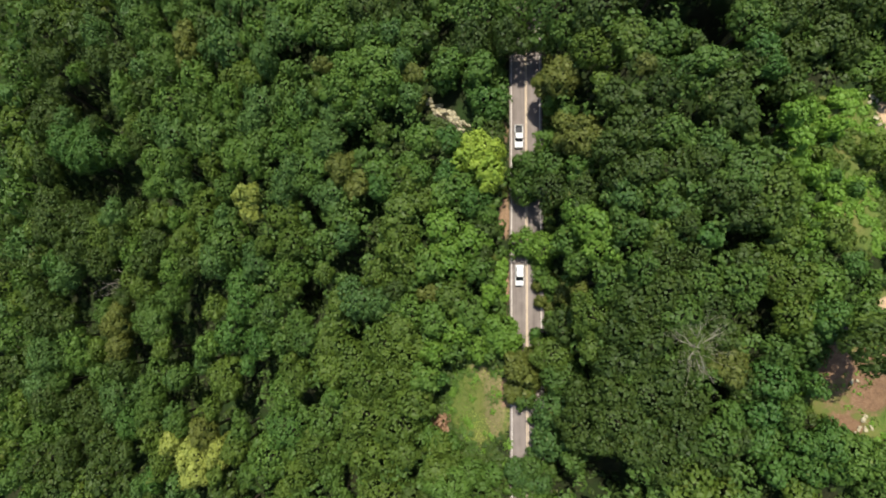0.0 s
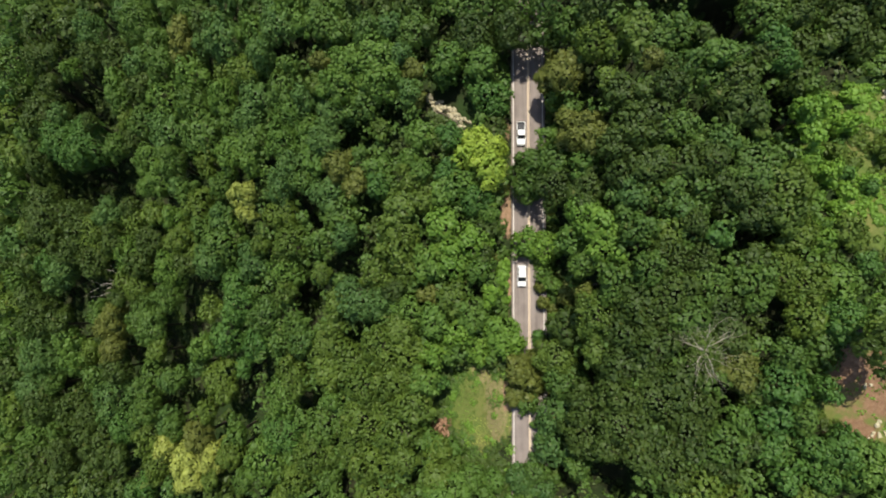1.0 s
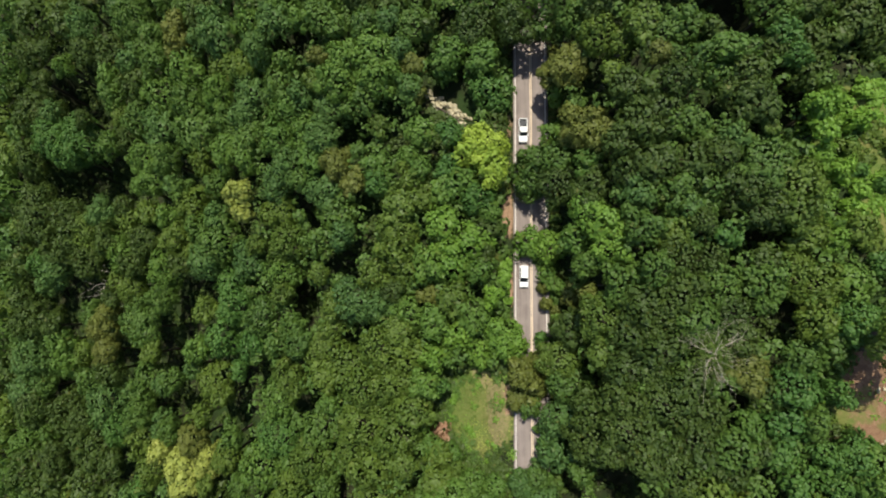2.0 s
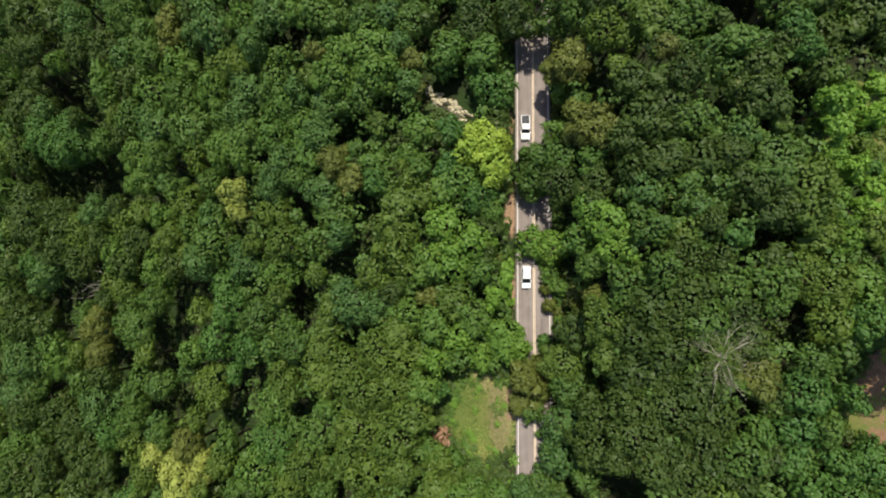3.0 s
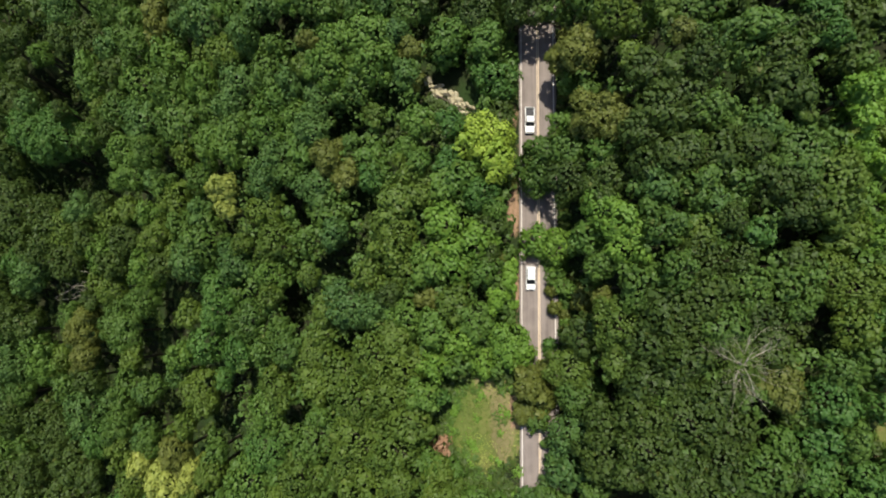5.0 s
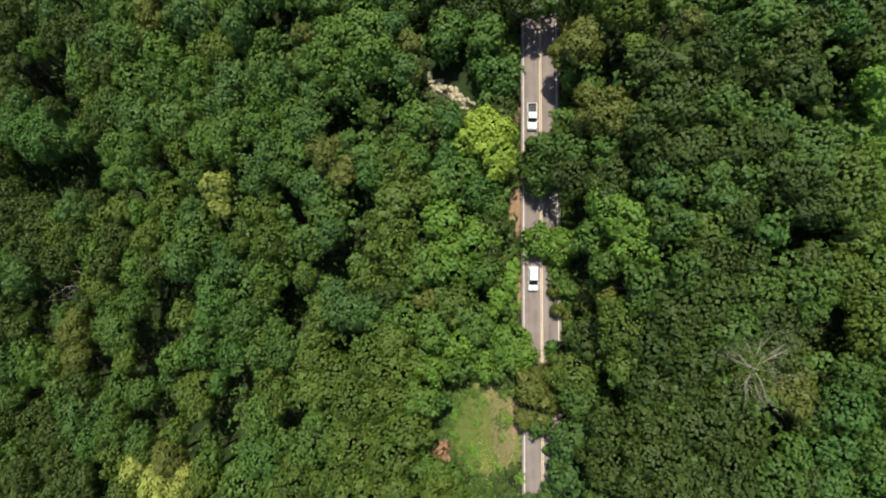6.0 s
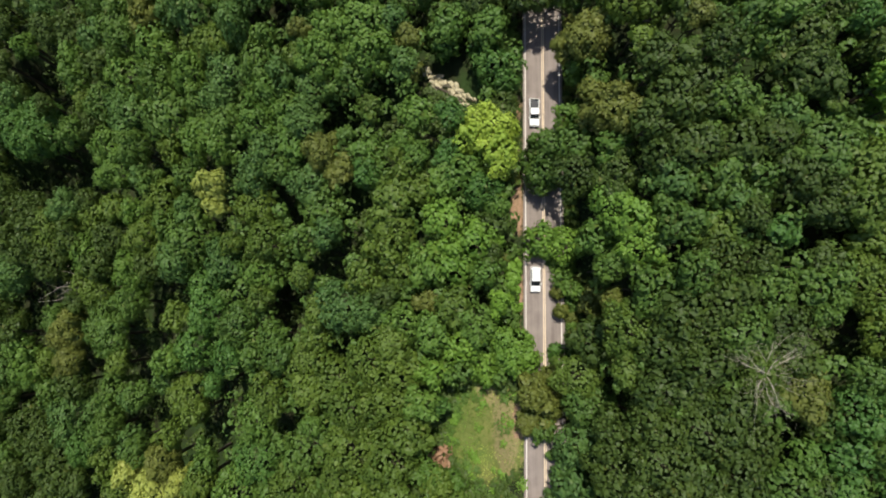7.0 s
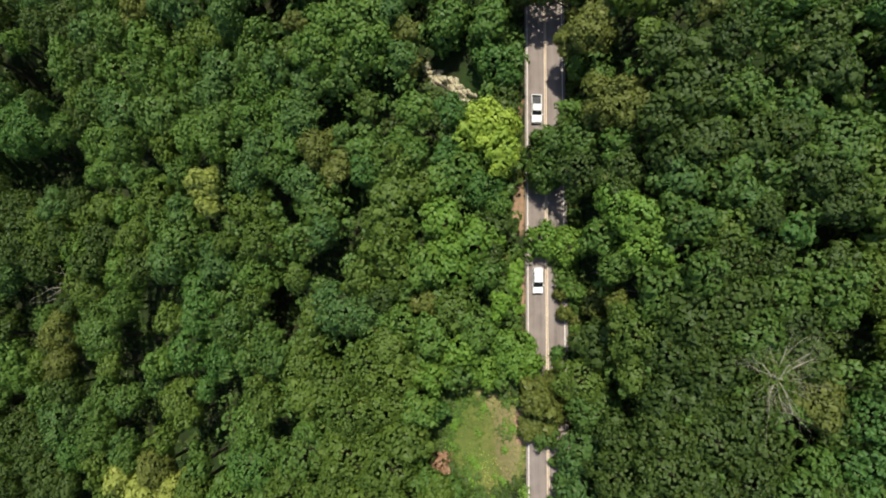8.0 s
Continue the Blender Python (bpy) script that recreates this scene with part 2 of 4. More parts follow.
def build_road():
    me = bpy.data.meshes.new("road")
    bm = strip(-4.05, 3.95, -700, 700, -0.5, 0.0)
    bm.to_mesh(me)
    bm.free()
    me.materials.append(ASPHALT)
    road = tagged(new("road", me), "two-lane grey asphalt road through dense woods", "road", kind="structure")
    part("edge_line", strip(-3.66, -3.50, -700, 700, -0.02, 0.006), WHITE_LINE, road, "worn white edge line")
    part("edge_line", strip(3.28, 3.46, -700, 700, -0.02, 0.006), WHITE_LINE, road, "worn white edge line")
    for x in (-0.24, 0.08):
        part("centre_line", strip(x, x + 0.16, -700, 700, -0.02, 0.006), YELLOW_LINE, road, "faded yellow centre line")
    return road


build_ground()
build_road()


# ---- trees ----
def leaves(points, normals, size, rng, narrow=0.72):
    """Folded leaf sprays of uneven outline, two triangles each, at the points and facing along the normals."""
    n = len(points)
    normals = normals / np.linalg.norm(normals, axis=1, keepdims=True)
    t = np.cross(normals, rng.normal(size=(n, 3)))
    t /= np.linalg.norm(t, axis=1, keepdims=True)
    b = np.cross(normals, t)
    s = size * rng.uniform(0.7, 1.3, (n, 1))
    corners = []
    for i, j, d in ((-1, -1, 0.0), (1, -1, -0.14), (1, 1, 0.0), (-1, 1, -0.14)):
        corners.append(points + t * s * 0.5 * i * rng.uniform(0.5, 1.15, (n, 1)) + b * s * narrow * 0.5 * j * rng.uniform(0.5, 1.15, (n, 1)) + normals * s * d)
    v = np.stack(corners, 1).reshape(-1, 3)
    k = np.arange(n)[:, None] * 4
    f = np.concatenate([k + np.array([[0, 1, 2]]), k + np.array([[0, 2, 3]])])
    return v, f


def on_spheres(centres, radii, n, rng, sink):
    """Points on the outside of a heap of spheres, and the sphere of each."""
    w = radii ** 2 / np.sum(radii ** 2)
    k = rng.choice(len(radii), n, p=w)
    u = rng.normal(size=(n, 3))
    u /= np.linalg.norm(u, axis=1, keepdims=True)
    p = centres[k] + u * radii[k, None]
    gap = np.linalg.norm(p[:, None, :] - centres[None], axis=2) - radii[None] * (1 - sink)
    out = (gap > -1e-6).all(1)
    return p[out], u[out], k[out]


def spaced(points, gap, most):
    """Which of the points to keep so that none lies nearer to another than its gap."""
    kept = np.empty((most, 3))
    out, n = [], 0
    for k, p in enumerate(points):
        if n == 0 or (np.square(kept[:n] - p).sum(1) > gap[k] ** 2).all():
            kept[n] = p
            out.append(k)
            n += 1
            if n == most:
                break
    return np.array(out)


def crown_arrays(r, boughs, clumps, most, seed, size=0.44, tall=1.0, gap=0.6, per=5):
    """A crown of radius r round the origin: boughs over a dome, heaped with clumps, covered with small tufts of leaves and dark pits between them."""
    rng = np.random.default_rng(seed)
    c, cr = [], []
    for k in range(boughs):
        polar = math.acos(1 - 1.22 * (k + 0.5) / boughs)
        turn = 2.39996 * k + rng.normal() * 0.3
        ragged = 1 + math.sin(polar) * (0.11 * math.sin(3 * turn + seed) + 0.11 * math.sin(2 * turn + 2 * seed))
        d = np.array([math.sin(polar) * math.cos(turn), math.sin(polar) * math.sin(turn), math.cos(polar) * tall])
        c.append(d * r * rng.uniform(0.52, 0.76) * ragged)
        cr.append(r * rng.uniform(0.23, 0.36))
    c, cr = np.array(c + [np.zeros(3)]), np.array(cr + [r * 0.62])
    p, u, _ = on_spheres(c, cr, clumps * 4, rng, 0.05)
    keep = p[:, 2] > -0.42 * r
    p, u = p[keep][:clumps], u[keep][:clumps]
    sr = rng.uniform(0.55, 1.15, len(p)) * gap / 0.6
    c, cr = np.concatenate([c, p - u * sr[:, None] * 0.12]), np.concatenate([cr, sr])
    p, u, _ = on_spheres(c, cr, most * 8, rng, 0.08)
    keep = p[:, 2] > -0.36 * r
    p, u = p[keep], u[keep]
    k = spaced(p, gap * rng.uniform(0.55, 1.35, len(p)), most)
    p, u = p[k], u[k]
    p = p + u * rng.normal(size=(len(p), 1)) * 0.08
    sr = gap * rng.uniform(0.4, 0.7, (len(p), 1))
    dome = p + np.array([0, 0, 0.2 * r])
    dome /= np.linalg.norm(dome, axis=1, keepdims=True)
    way = np.repeat(u + np.array([0, 0, 0.3]), per, 0) + rng.normal(size=(len(p) * per, 3)) * 0.7
    way /= np.linalg.norm(way, axis=1, keepdims=True)
    q = np.repeat(p, per, 0) + way * np.repeat(sr, per, 0) * rng.uniform(0.7, 1.0, (len(way), 1))
    v, f = leaves(q, 0.6 * way + 0.7 * np.repeat(u, per, 0) + 0.8 * np.repeat(dome, per, 0) + rng.normal(size=way.shape) * 0.2, size, rng)
    p, u, _ = on_spheres(c, np.maximum(cr - 0.2, cr * 0.75), int(most * 2.4), rng, 0.05)
    keep = p[:, 2] > -0.3 * r
    p, u = p[keep][:int(most * 1.15)], u[keep][:int(most * 1.15)]
    v2, f2 = leaves(p, u + rng.normal(size=u.shape) * 0.2, 0.92, rng, 0.9)
    return np.concatenate([v, v2]), np.concatenate([f, f2 + len(v)])


def tube(bm, a, b, ra, rb, sides=6):
    """A tapered limb from a to b."""
    a, b = Vector(a), Vector(b)
    q = (b - a).to_track_quat("Z", "Y")
    rings = []
    for p, r in ((a, ra), (b, rb)):
        rings.append([bm.verts.new(p + q @ Vector((r * math.cos(2 * math.pi * k / sides), r * math.sin(2 * math.pi * k / sides), 0))) for k in range(sides)])
    for k in range(sides):
        bm.faces.new((rings[0][k], rings[0][(k + 1) % sides], rings[1][(k + 1) % sides], rings[1][k]))
    bm.faces.new(rings[1])
    bm.faces.new(rings[0][::-1])
    return b


def trunk_mesh(seed):
    """A tapered trunk with limbs, 1 high to the middle of the crown, for a crown of radius 1."""
    rnd = random.Random(seed)
    bm = bmesh.new()
    p = Vector((0, 0, -0.06))
    r = 0.062
    for k in range(4):
        z = (k + 1) / 4
        q = Vector((rnd.uniform(-0.04, 0.04), rnd.uniform(-0.04, 0.04), z))
        p = tube(bm, p, q, r, r * 0.82, 8)
        r *= 0.82
        if k >= 1:
            for j in range(2):
                a = rnd.uniform(0, 6.28)
                mid = p + Vector((0.34 * math.cos(a), 0.34 * math.sin(a), 0.08))
                tube(bm, p, mid, r * 0.6, r * 0.4)
                b = a + rnd.uniform(-0.5, 0.5)
                tube(bm, mid, mid + Vector((0.30 * math.cos(b), 0.30 * math.sin(b), 0.12)), r * 0.4, r * 0.12)
    tube(bm, p, p + Vector((0.03, 0.05, 0.25)), r, r * 0.3)
    me = bpy.data.meshes.new("trunk")
    bm.to_mesh(me)
    bm.free()
    me.materials.append(BARK)
    return me


TRUNKS = [trunk_mesh(s) for s in range(5)]
SIZES = ((3.4, 11, 20, 180), (5.4, 17, 46, 410), (7.8, 26, 90, 760), (1.6, 8, 10, 55))      # crown radius, boughs, clumps, tufts at most
crown_store = {}


def crown_for(leaf, r, variant):
    """The shared crown mesh of that kind, nearest in size, its arrays, and the scale that it needs."""
    size = min(range(4), key=lambda k: abs(math.log(r / SIZES[k][0])))
    key = (leaf, size, variant % (3 if leaf in ("mid", "olive", "light") else 2))
    if key not in crown_store:
        base, boughs, clumps, most = SIZES[size]
        soft = leaf in ("brown", "golden", "lime")
        v, f = crown_arrays(base, boughs, clumps, int(most * (1.4 if soft else 1)), 17 * size + 5 * key[2] + sum(map(ord, leaf)),
                            size=(0.36 if soft else 0.43) * (0.8 if base < 2 else 1), tall=(0.86, 1.0, 0.76)[key[2]], gap=(0.48 if soft else 0.6) * (0.75 if base < 2 else 1))
        crown_store[key] = (mesh_of("crown", v, f, LEAVES[leaf]), v, f)
    return crown_store[key], 1.02 * r / SIZES[size][0]


planted = []          # (x, y, radius) of all crowns
tree_rnd = random.Random(11)

LABELS = {
    "mid": "mid-green broadleaf tree with a dense lumpy crown",
    "dark": "dark green broadleaf tree with a shaded dense crown",
    "blue": "bluish-green broadleaf tree with a dense rounded crown",
    "olive": "olive-green broadleaf tree with a full rounded crown",
    "light": "light green broadleaf tree with a leafy spreading crown",
    "vivid": "deep vivid green tree with a thick rounded crown",
    "bright": "bright yellow-green tree beside the road",
    "lime": "sunlit lime-green young tree at a clearing",
    "golden": "pale golden-green tree among darker trees",
    "brown": "brownish-olive tree with a soft feathery crown",
    "fresh": "fresh bright green broadleaf tree near the road",
    "rust": "small dry pinkish-brown bush at the edge of a clearing",
}


GROUPS = {leaf: label.split(" tree")[0].split(" with")[0].split(" broadleaf")[0] + " trees" for leaf, label in LABELS.items()}


def plant(leaf, x, y, r, top):
    """A tree whose crown stands over x, y; at the road it leans out from the verge."""
    foot = x
    if abs(x - road_x(y)) < 5.4:
        foot = road_x(y) + (5.4 if x > road_x(y) - 3.9 else -5.4)
    base = land_at(foot, y)
    top = max(top, base + 1.5 * r)
    top += tree_rnd.uniform(-1.5, 1.5)
    tall = tree_rnd.uniform(1.0, 1.35)
    slope = min(max((-x - 15) / 40, 0), 1)      # downhill the trees stand taller, in rows along the slope
    tall *= 1 + 0.22 * slope
    middle = top - 0.88 * r * tall - base
    thing = new("tree")
    thing.location = (foot, y, base)
    thing.scale = (1 - 0.13 * slope, 1 + 0.13 * slope, 1)
    turn = tree_rnd.uniform(0, 6.28)
    tagged(thing, LABELS[leaf], "tree", GROUPS[leaf])
    trunk = new("trunk", TRUNKS[tree_rnd.randrange(5)])
    trunk.parent = thing
    trunk.scale = (r, r, math.hypot(middle, x - foot))
    trunk.rotation_euler = (0, math.atan2(x - foot, middle), 0)
    store, s = crown_for(leaf, r, tree_rnd.randrange(6))
    crown = new("crown", store[0])
    crown.parent = thing
    crown.location, crown.rotation_euler = (x - foot, 0, middle), (0, 0, turn)
    crown.scale = (s * tree_rnd.uniform(0.92, 1.1), s * tree_rnd.uniform(0.92, 1.1), s * tall)
    planted.append((x, y, r))
    return thing


# the trees that stand out, kind by kind: x, y, crown radius and height of the top
BLUE_TREES_A = (
    (-129.6, -23.3, 6.6, -48.2), (-128.5, -14.8, 7.4, -46.8), (-118.8, 60.0, 3.3, -34.4), (-116.6, 12.6, 5.3, -39.2), (-105.9, 82.9, 5.3, -27.8), (-99.2, -26.5, 7.4, -37.6),
    (-98.8, 28.2, 4.4, -30.9), (-86.8, 69.9, 4.1, -20.8), (-77.1, -30.8, 3.9, -27.5), (-76.2, 49.4, 6.2, -17.9), (-72.6, 33.1, 3.3, -17.9), (-61.3, 13.2, 5.3, -14.7),
    (-57.7, 23.8, 4.0, -12.1), (-57.2, 70.6, 6.4, -5.9), (-56.9, 81.0, 4.2, -6.3), (-49.6, 49.0, 4.8, -6.0), (-48.3, 12.4, 4.4, -9.2), (-47.8, 54.4, 5.1, -4.7),
    (-46.1, 64.5, 4.3, -3.0), (-41.1, 71.0, 4.9, -0.8), (-40.4, 30.7, 4.8, -4.4), (-37.5, 35.7, 4.8, -3.0), (-34.4, 52.6, 4.0, -0.6), (-28.8, 40.4, 4.4, 0.1),
)
BLUE_TREES_B = (
    (-27.6, 28.5, 4.6, -0.5), (-27.4, 48.3, 4.7, 1.2), (-23.4, 17.2, 3.6, 0.4), (-20.6, 2.5, 5.4, 0.6), (-14.6, 1.3, 4.3, 3.4), (-12.4, 66.2, 3.8, 8.6),
    (-10.4, 58.8, 3.5, 9.0), (-8.2, 50.2, 3.1, 8.3), (16.5, -36.2, 2.9, 1.8), (17.9, -37.5, 2.6, 0.3), (20.3, -32.7, 2.0, 1.1), (21.4, -39.0, 2.9, -0.6),
    (21.5, -29.2, 1.5, 1.1), (23.9, -29.2, 4.2, 8.7), (24.5, -22.0, 4.7, 10.0), (35.8, 22.2, 3.9, 29.4), (44.4, 19.5, 3.5, 30.4), (52.6, 31.6, 3.2, 30.8),
    (64.2, 33.3, 0.9, 27.5),
)
BRIGHT_TREES_A = (
    (5.7, 34.1, 3.7, 11.0), (8.2, 33.4, 3.0, 12.4), (9.2, 36.5, 4.5, 12.5), (10.5, 28.3, 2.8, 12.1), (10.6, 31.1, 3.5, 13.2),
)
BROWN_TREES_A = (
    (-97.8, -4.2, 6.0, -33.4), (-96.9, -11.2, 4.3, -33.9), (-71.2, 75.2, 4.2, -11.5), (-70.7, 70.2, 3.8, -11.8), (-65.0, -33.2, 5.0, -20.4), (-30.4, 60.7, 2.4, 0.3),
    (-25.1, 34.4, 4.3, 0.9), (-20.6, 30.5, 3.4, 1.7), (-6.8, 55.5, 3.2, 7.8), (-5.8, 48.6, 2.1, 5.6), (-2.8, 3.7, 2.9, 6.7), (16.0, -18.5, 3.0, 6.0),
    (16.9, -13.5, 3.8, 10.1), (19.7, -16.0, 4.2, 7.3), (20.6, -10.4, 2.4, -0.5), (22.2, 5.4, 1.5, -1.3), (22.6, 1.9, 1.6, -1.0), (24.0, 52.1, 3.7, 11.7),
    (26.0, 50.1, 4.5, 20.6), (27.0, 36.8, 3.4, 16.6), (27.9, 3.0, 3.0, 7.9), (29.2, 36.9, 5.1, 23.0), (29.6, 4.0, 2.2, 15.4), (30.9, 33.5, 3.1, 26.3),
)
BROWN_TREES_B = (
    (38.8, 46.6, 2.4, 31.2), (55.1, -10.4, 4.8, 27.1),
)
DARK_TREES_A = (
    (-134.3, 68.9, 2.0, -42.8), (-130.1, 14.3, 5.2, -43.9), (-130.0, 4.2, 4.3, -45.1), (-128.7, -48.7, 7.7, -50.5), (-128.3, -2.1, 7.3, -45.2), (-128.0, 24.2, 3.4, -42.0),
    (-127.7, 78.2, 4.9, -35.8), (-127.6, 89.3, 8.1, -35.7), (-127.4, 47.3, 5.6, -39.0), (-127.2, 61.6, 7.4, -37.2), (-127.1, -29.9, 6.6, -48.2), (-126.8, 35.7, 3.5, -40.2),
    (-125.2, 30.3, 8.0, -40.2), (-124.6, 71.4, 3.0, -38.1), (-120.6, 78.8, 2.7, -33.2), (-120.5, -52.9, 6.2, -47.6), (-120.5, 22.0, 5.4, -39.5), (-117.7, -44.1, 4.6, -46.5),
    (-117.3, -4.2, 3.5, -41.5), (-115.8, -30.0, 6.3, -44.0), (-115.3, 87.6, 5.2, -31.3), (-113.3, 29.4, 5.2, -36.0), (-112.9, 18.4, 5.6, -37.2), (-109.3, 24.4, 6.3, -35.2),
)
DARK_TREES_B = (
    (-107.3, -38.3, 5.7, -42.0), (-105.9, -30.9, 4.8, -40.6), (-105.5, 76.4, 3.7, -29.7), (-105.4, 15.2, 5.5, -34.9), (-105.3, 56.3, 2.4, -30.9), (-104.8, -51.1, 5.8, -41.8),
    (-101.8, -40.8, 6.4, -40.3), (-97.1, -17.1, 5.0, -35.7), (-96.4, 21.2, 4.1, -30.9), (-95.7, 3.8, 2.8, -33.7), (-95.7, 75.0, 5.8, -24.1), (-95.4, -43.6, 3.7, -38.3),
    (-90.3, 29.7, 3.0, -27.4), (-88.9, 49.1, 3.7, -24.3), (-85.9, 12.7, 3.9, -27.1), (-84.6, 62.3, 4.0, -20.6), (-83.1, 20.1, 4.9, -24.8), (-69.6, 12.0, 3.3, -18.7),
    (-63.9, 77.1, 4.1, -11.2), (-11.5, 4.8, 2.7, 4.2), (-3.0, 63.4, 1.9, 9.0), (7.7, 62.8, 5.2, 12.8), (8.8, 12.8, 2.7, 8.3), (9.0, 18.3, 3.1, 8.6),
)
DARK_TREES_C = (
    (14.1, 60.3, 2.8, 12.8), (14.7, 63.7, 2.9, 13.0), (17.7, 61.9, 3.3, 12.7), (24.5, 26.3, 5.0, 13.6), (24.9, 50.6, 2.2, 10.0), (27.0, -3.2, 4.1, 11.6),
    (28.9, -18.6, 4.9, 18.2), (29.0, -24.5, 4.9, 17.9), (29.5, 24.2, 4.3, 22.7), (31.3, -26.3, 2.7, 21.9), (32.6, 30.9, 3.1, 27.6), (33.2, 61.9, 6.1, 30.7),
    (33.3, -10.1, 3.7, 24.7), (33.5, -16.2, 4.9, 24.3), (34.2, -22.0, 4.9, 24.4), (34.4, -4.1, 4.1, 26.1), (34.4, 26.9, 3.7, 28.7), (34.4, 41.3, 3.3, 30.0),
    (36.0, 34.0, 4.1, 30.6), (36.4, 1.3, 4.0, 27.8), (36.7, -27.0, 3.7, 25.3), (37.0, 47.0, 1.7, 30.0), (37.8, 41.1, 2.1, 31.6), (38.4, -10.6, 3.0, 26.9),
)
DARK_TREES_D = (
    (38.4, -6.5, 3.9, 27.3), (39.1, 26.8, 3.7, 30.4), (39.2, -1.6, 4.3, 27.8), (39.5, -25.5, 5.0, 25.6), (40.5, -16.8, 5.1, 26.5), (40.5, 36.9, 4.6, 31.6),
    (41.4, 41.9, 2.9, 32.2), (42.5, 3.7, 5.0, 28.6), (42.5, 10.0, 4.7, 29.2), (42.5, 46.0, 2.5, 30.7), (43.2, -29.4, 5.1, 25.5), (43.2, -12.2, 3.5, 27.1),
    (45.2, 27.0, 4.2, 31.2), (45.3, -23.6, 5.2, 26.1), (45.9, 15.9, 2.4, 30.1), (47.3, -17.8, 5.2, 26.6), (48.0, 50.2, 1.9, 33.7), (48.1, 9.9, 4.4, 29.5),
    (50.0, 27.9, 3.1, 31.4), (52.2, -28.7, 4.5, 25.2), (52.8, -0.2, 4.3, 28.3), (53.7, -5.2, 3.4, 27.7), (53.9, 22.0, 4.5, 30.8), (54.2, 42.0, 5.1, 33.0),
)
# the one at 74.3, -6.4 is added, extra tall, to shade the earth clearing
DARK_TREES_E = (
    (55.7, 37.7, 3.9, 32.6), (56.7, -24.8, 2.9, 25.4), (58.4, 9.4, 2.8, 29.3), (58.8, 19.1, 4.6, 30.4), (59.0, -14.2, 3.8, 26.5), (60.0, 48.0, 2.7, 30.9),
    (65.9, 43.6, 3.7, 32.2), (66.4, 57.1, 4.4, 33.4), (68.1, 49.5, 4.1, 32.3), (71.6, 49.8, 2.3, 31.0), (73.6, 58.8, 4.3, 30.8), (74.3, -6.4, 4.9, 41.0),
    (76.2, 54.2, 4.0, 29.7), (80.1, 52.6, 4.9, 28.9), (80.4, 59.5, 5.0, 29.2),
)
FRESH_TREES_A = (
    (-2.0, -9.8, 3.6, 7.1), (-0.1, 19.4, 4.1, 9.1), (1.1, 13.3, 3.6, 9.0), (2.0, 10.0, 3.8, 9.0), (3.1, -5.1, 4.1, 8.4), (6.1, 14.8, 4.0, 10.1),
    (7.8, -8.0, 4.8, 3.3), (13.0, -5.2, 5.1, 7.0), (14.6, -7.5, 4.0, 2.8), (19.5, 15.1, 4.2, 5.4), (23.1, 14.5, 4.5, 6.6), (29.0, 19.5, 4.3, 21.4),
    (31.2, 16.7, 3.9, 25.3), (32.1, 12.8, 4.3, 25.7), (69.5, 18.0, 2.6, 0.0), (70.6, 22.1, 2.6, 0.0), (71.8, 13.5, 2.5, 28.6),
)
GOLDEN_TREES_A = (
    (-76.1, -37.2, 4.2, -26.7), (-68.2, -42.3, 6.2, -22.9), (-61.5, -38.4, 4.6, -19.3), (-50.1, 28.4, 4.1, -5.3), (-49.4, 24.3, 3.2, -5.4),
)
LIGHT_TREES_A = (
    (-128.7, -37.7, 6.7, -49.6), (-116.4, -8.6, 4.2, -41.7), (-116.0, 74.2, 3.2, -36.6), (-114.9, -14.3, 5.6, -41.8), (-95.4, 66.1, 4.2, -25.1), (-93.0, 16.7, 4.8, -30.2),
    (-83.2, 34.0, 2.6, -23.2), (-83.1, 42.6, 4.6, -22.1), (-79.6, 36.2, 4.5, -21.1), (-77.7, 58.5, 5.9, -17.6), (-77.1, 11.6, 5.1, -22.6), (-74.7, 25.1, 3.7, -19.9),
    (-68.8, 64.8, 6.1, -12.4), (-63.8, -9.6, 3.8, -18.3), (-58.1, 56.3, 4.8, -8.8), (-55.1, 40.2, 4.6, -9.2), (-49.6, 39.2, 4.5, -7.0), (-48.1, 70.7, 5.6, -3.2),
    (-44.9, -38.3, 6.1, -12.8), (-40.2, 41.5, 4.9, -3.3), (-40.0, -21.9, 4.9, -9.3), (-39.8, 9.8, 4.8, -6.2), (-39.0, 75.4, 5.4, 0.2), (-37.6, 48.9, 5.5, -1.9),
)
LIGHT_TREES_B = (
    (-34.6, 69.3, 2.8, 0.9), (-33.3, 43.7, 5.3, -1.0), (-31.1, 35.4, 3.8, -1.0), (-26.9, -21.0, 2.5, -4.2), (-24.8, 53.4, 4.9, 3.6), (-22.2, 58.3, 6.0, 6.0),
    (-15.5, 32.9, 3.4, 4.1), (-15.3, 58.1, 5.6, 8.9), (-14.8, 52.6, 5.7, 8.8), (-7.9, 34.5, 2.7, 7.4), (-7.6, -0.5, 4.4, 5.4), (-5.5, 40.1, 3.7, 8.2),
    (-4.9, 31.2, 2.6, 8.8), (-3.9, -15.6, 3.4, 6.3), (-2.8, -29.6, 3.1, 1.8), (-2.7, 10.1, 4.1, 8.0), (-1.8, -1.6, 3.9, 7.6), (-0.4, 26.3, 3.6, 9.4),
    (0.6, -9.7, 3.2, 4.6), (1.3, -31.2, 3.1, 1.6), (1.5, 57.4, 3.9, 10.4), (1.6, -39.6, 5.0, 6.2), (3.5, 27.3, 4.1, 10.2), (5.5, -38.4, 4.5, 3.2),
)
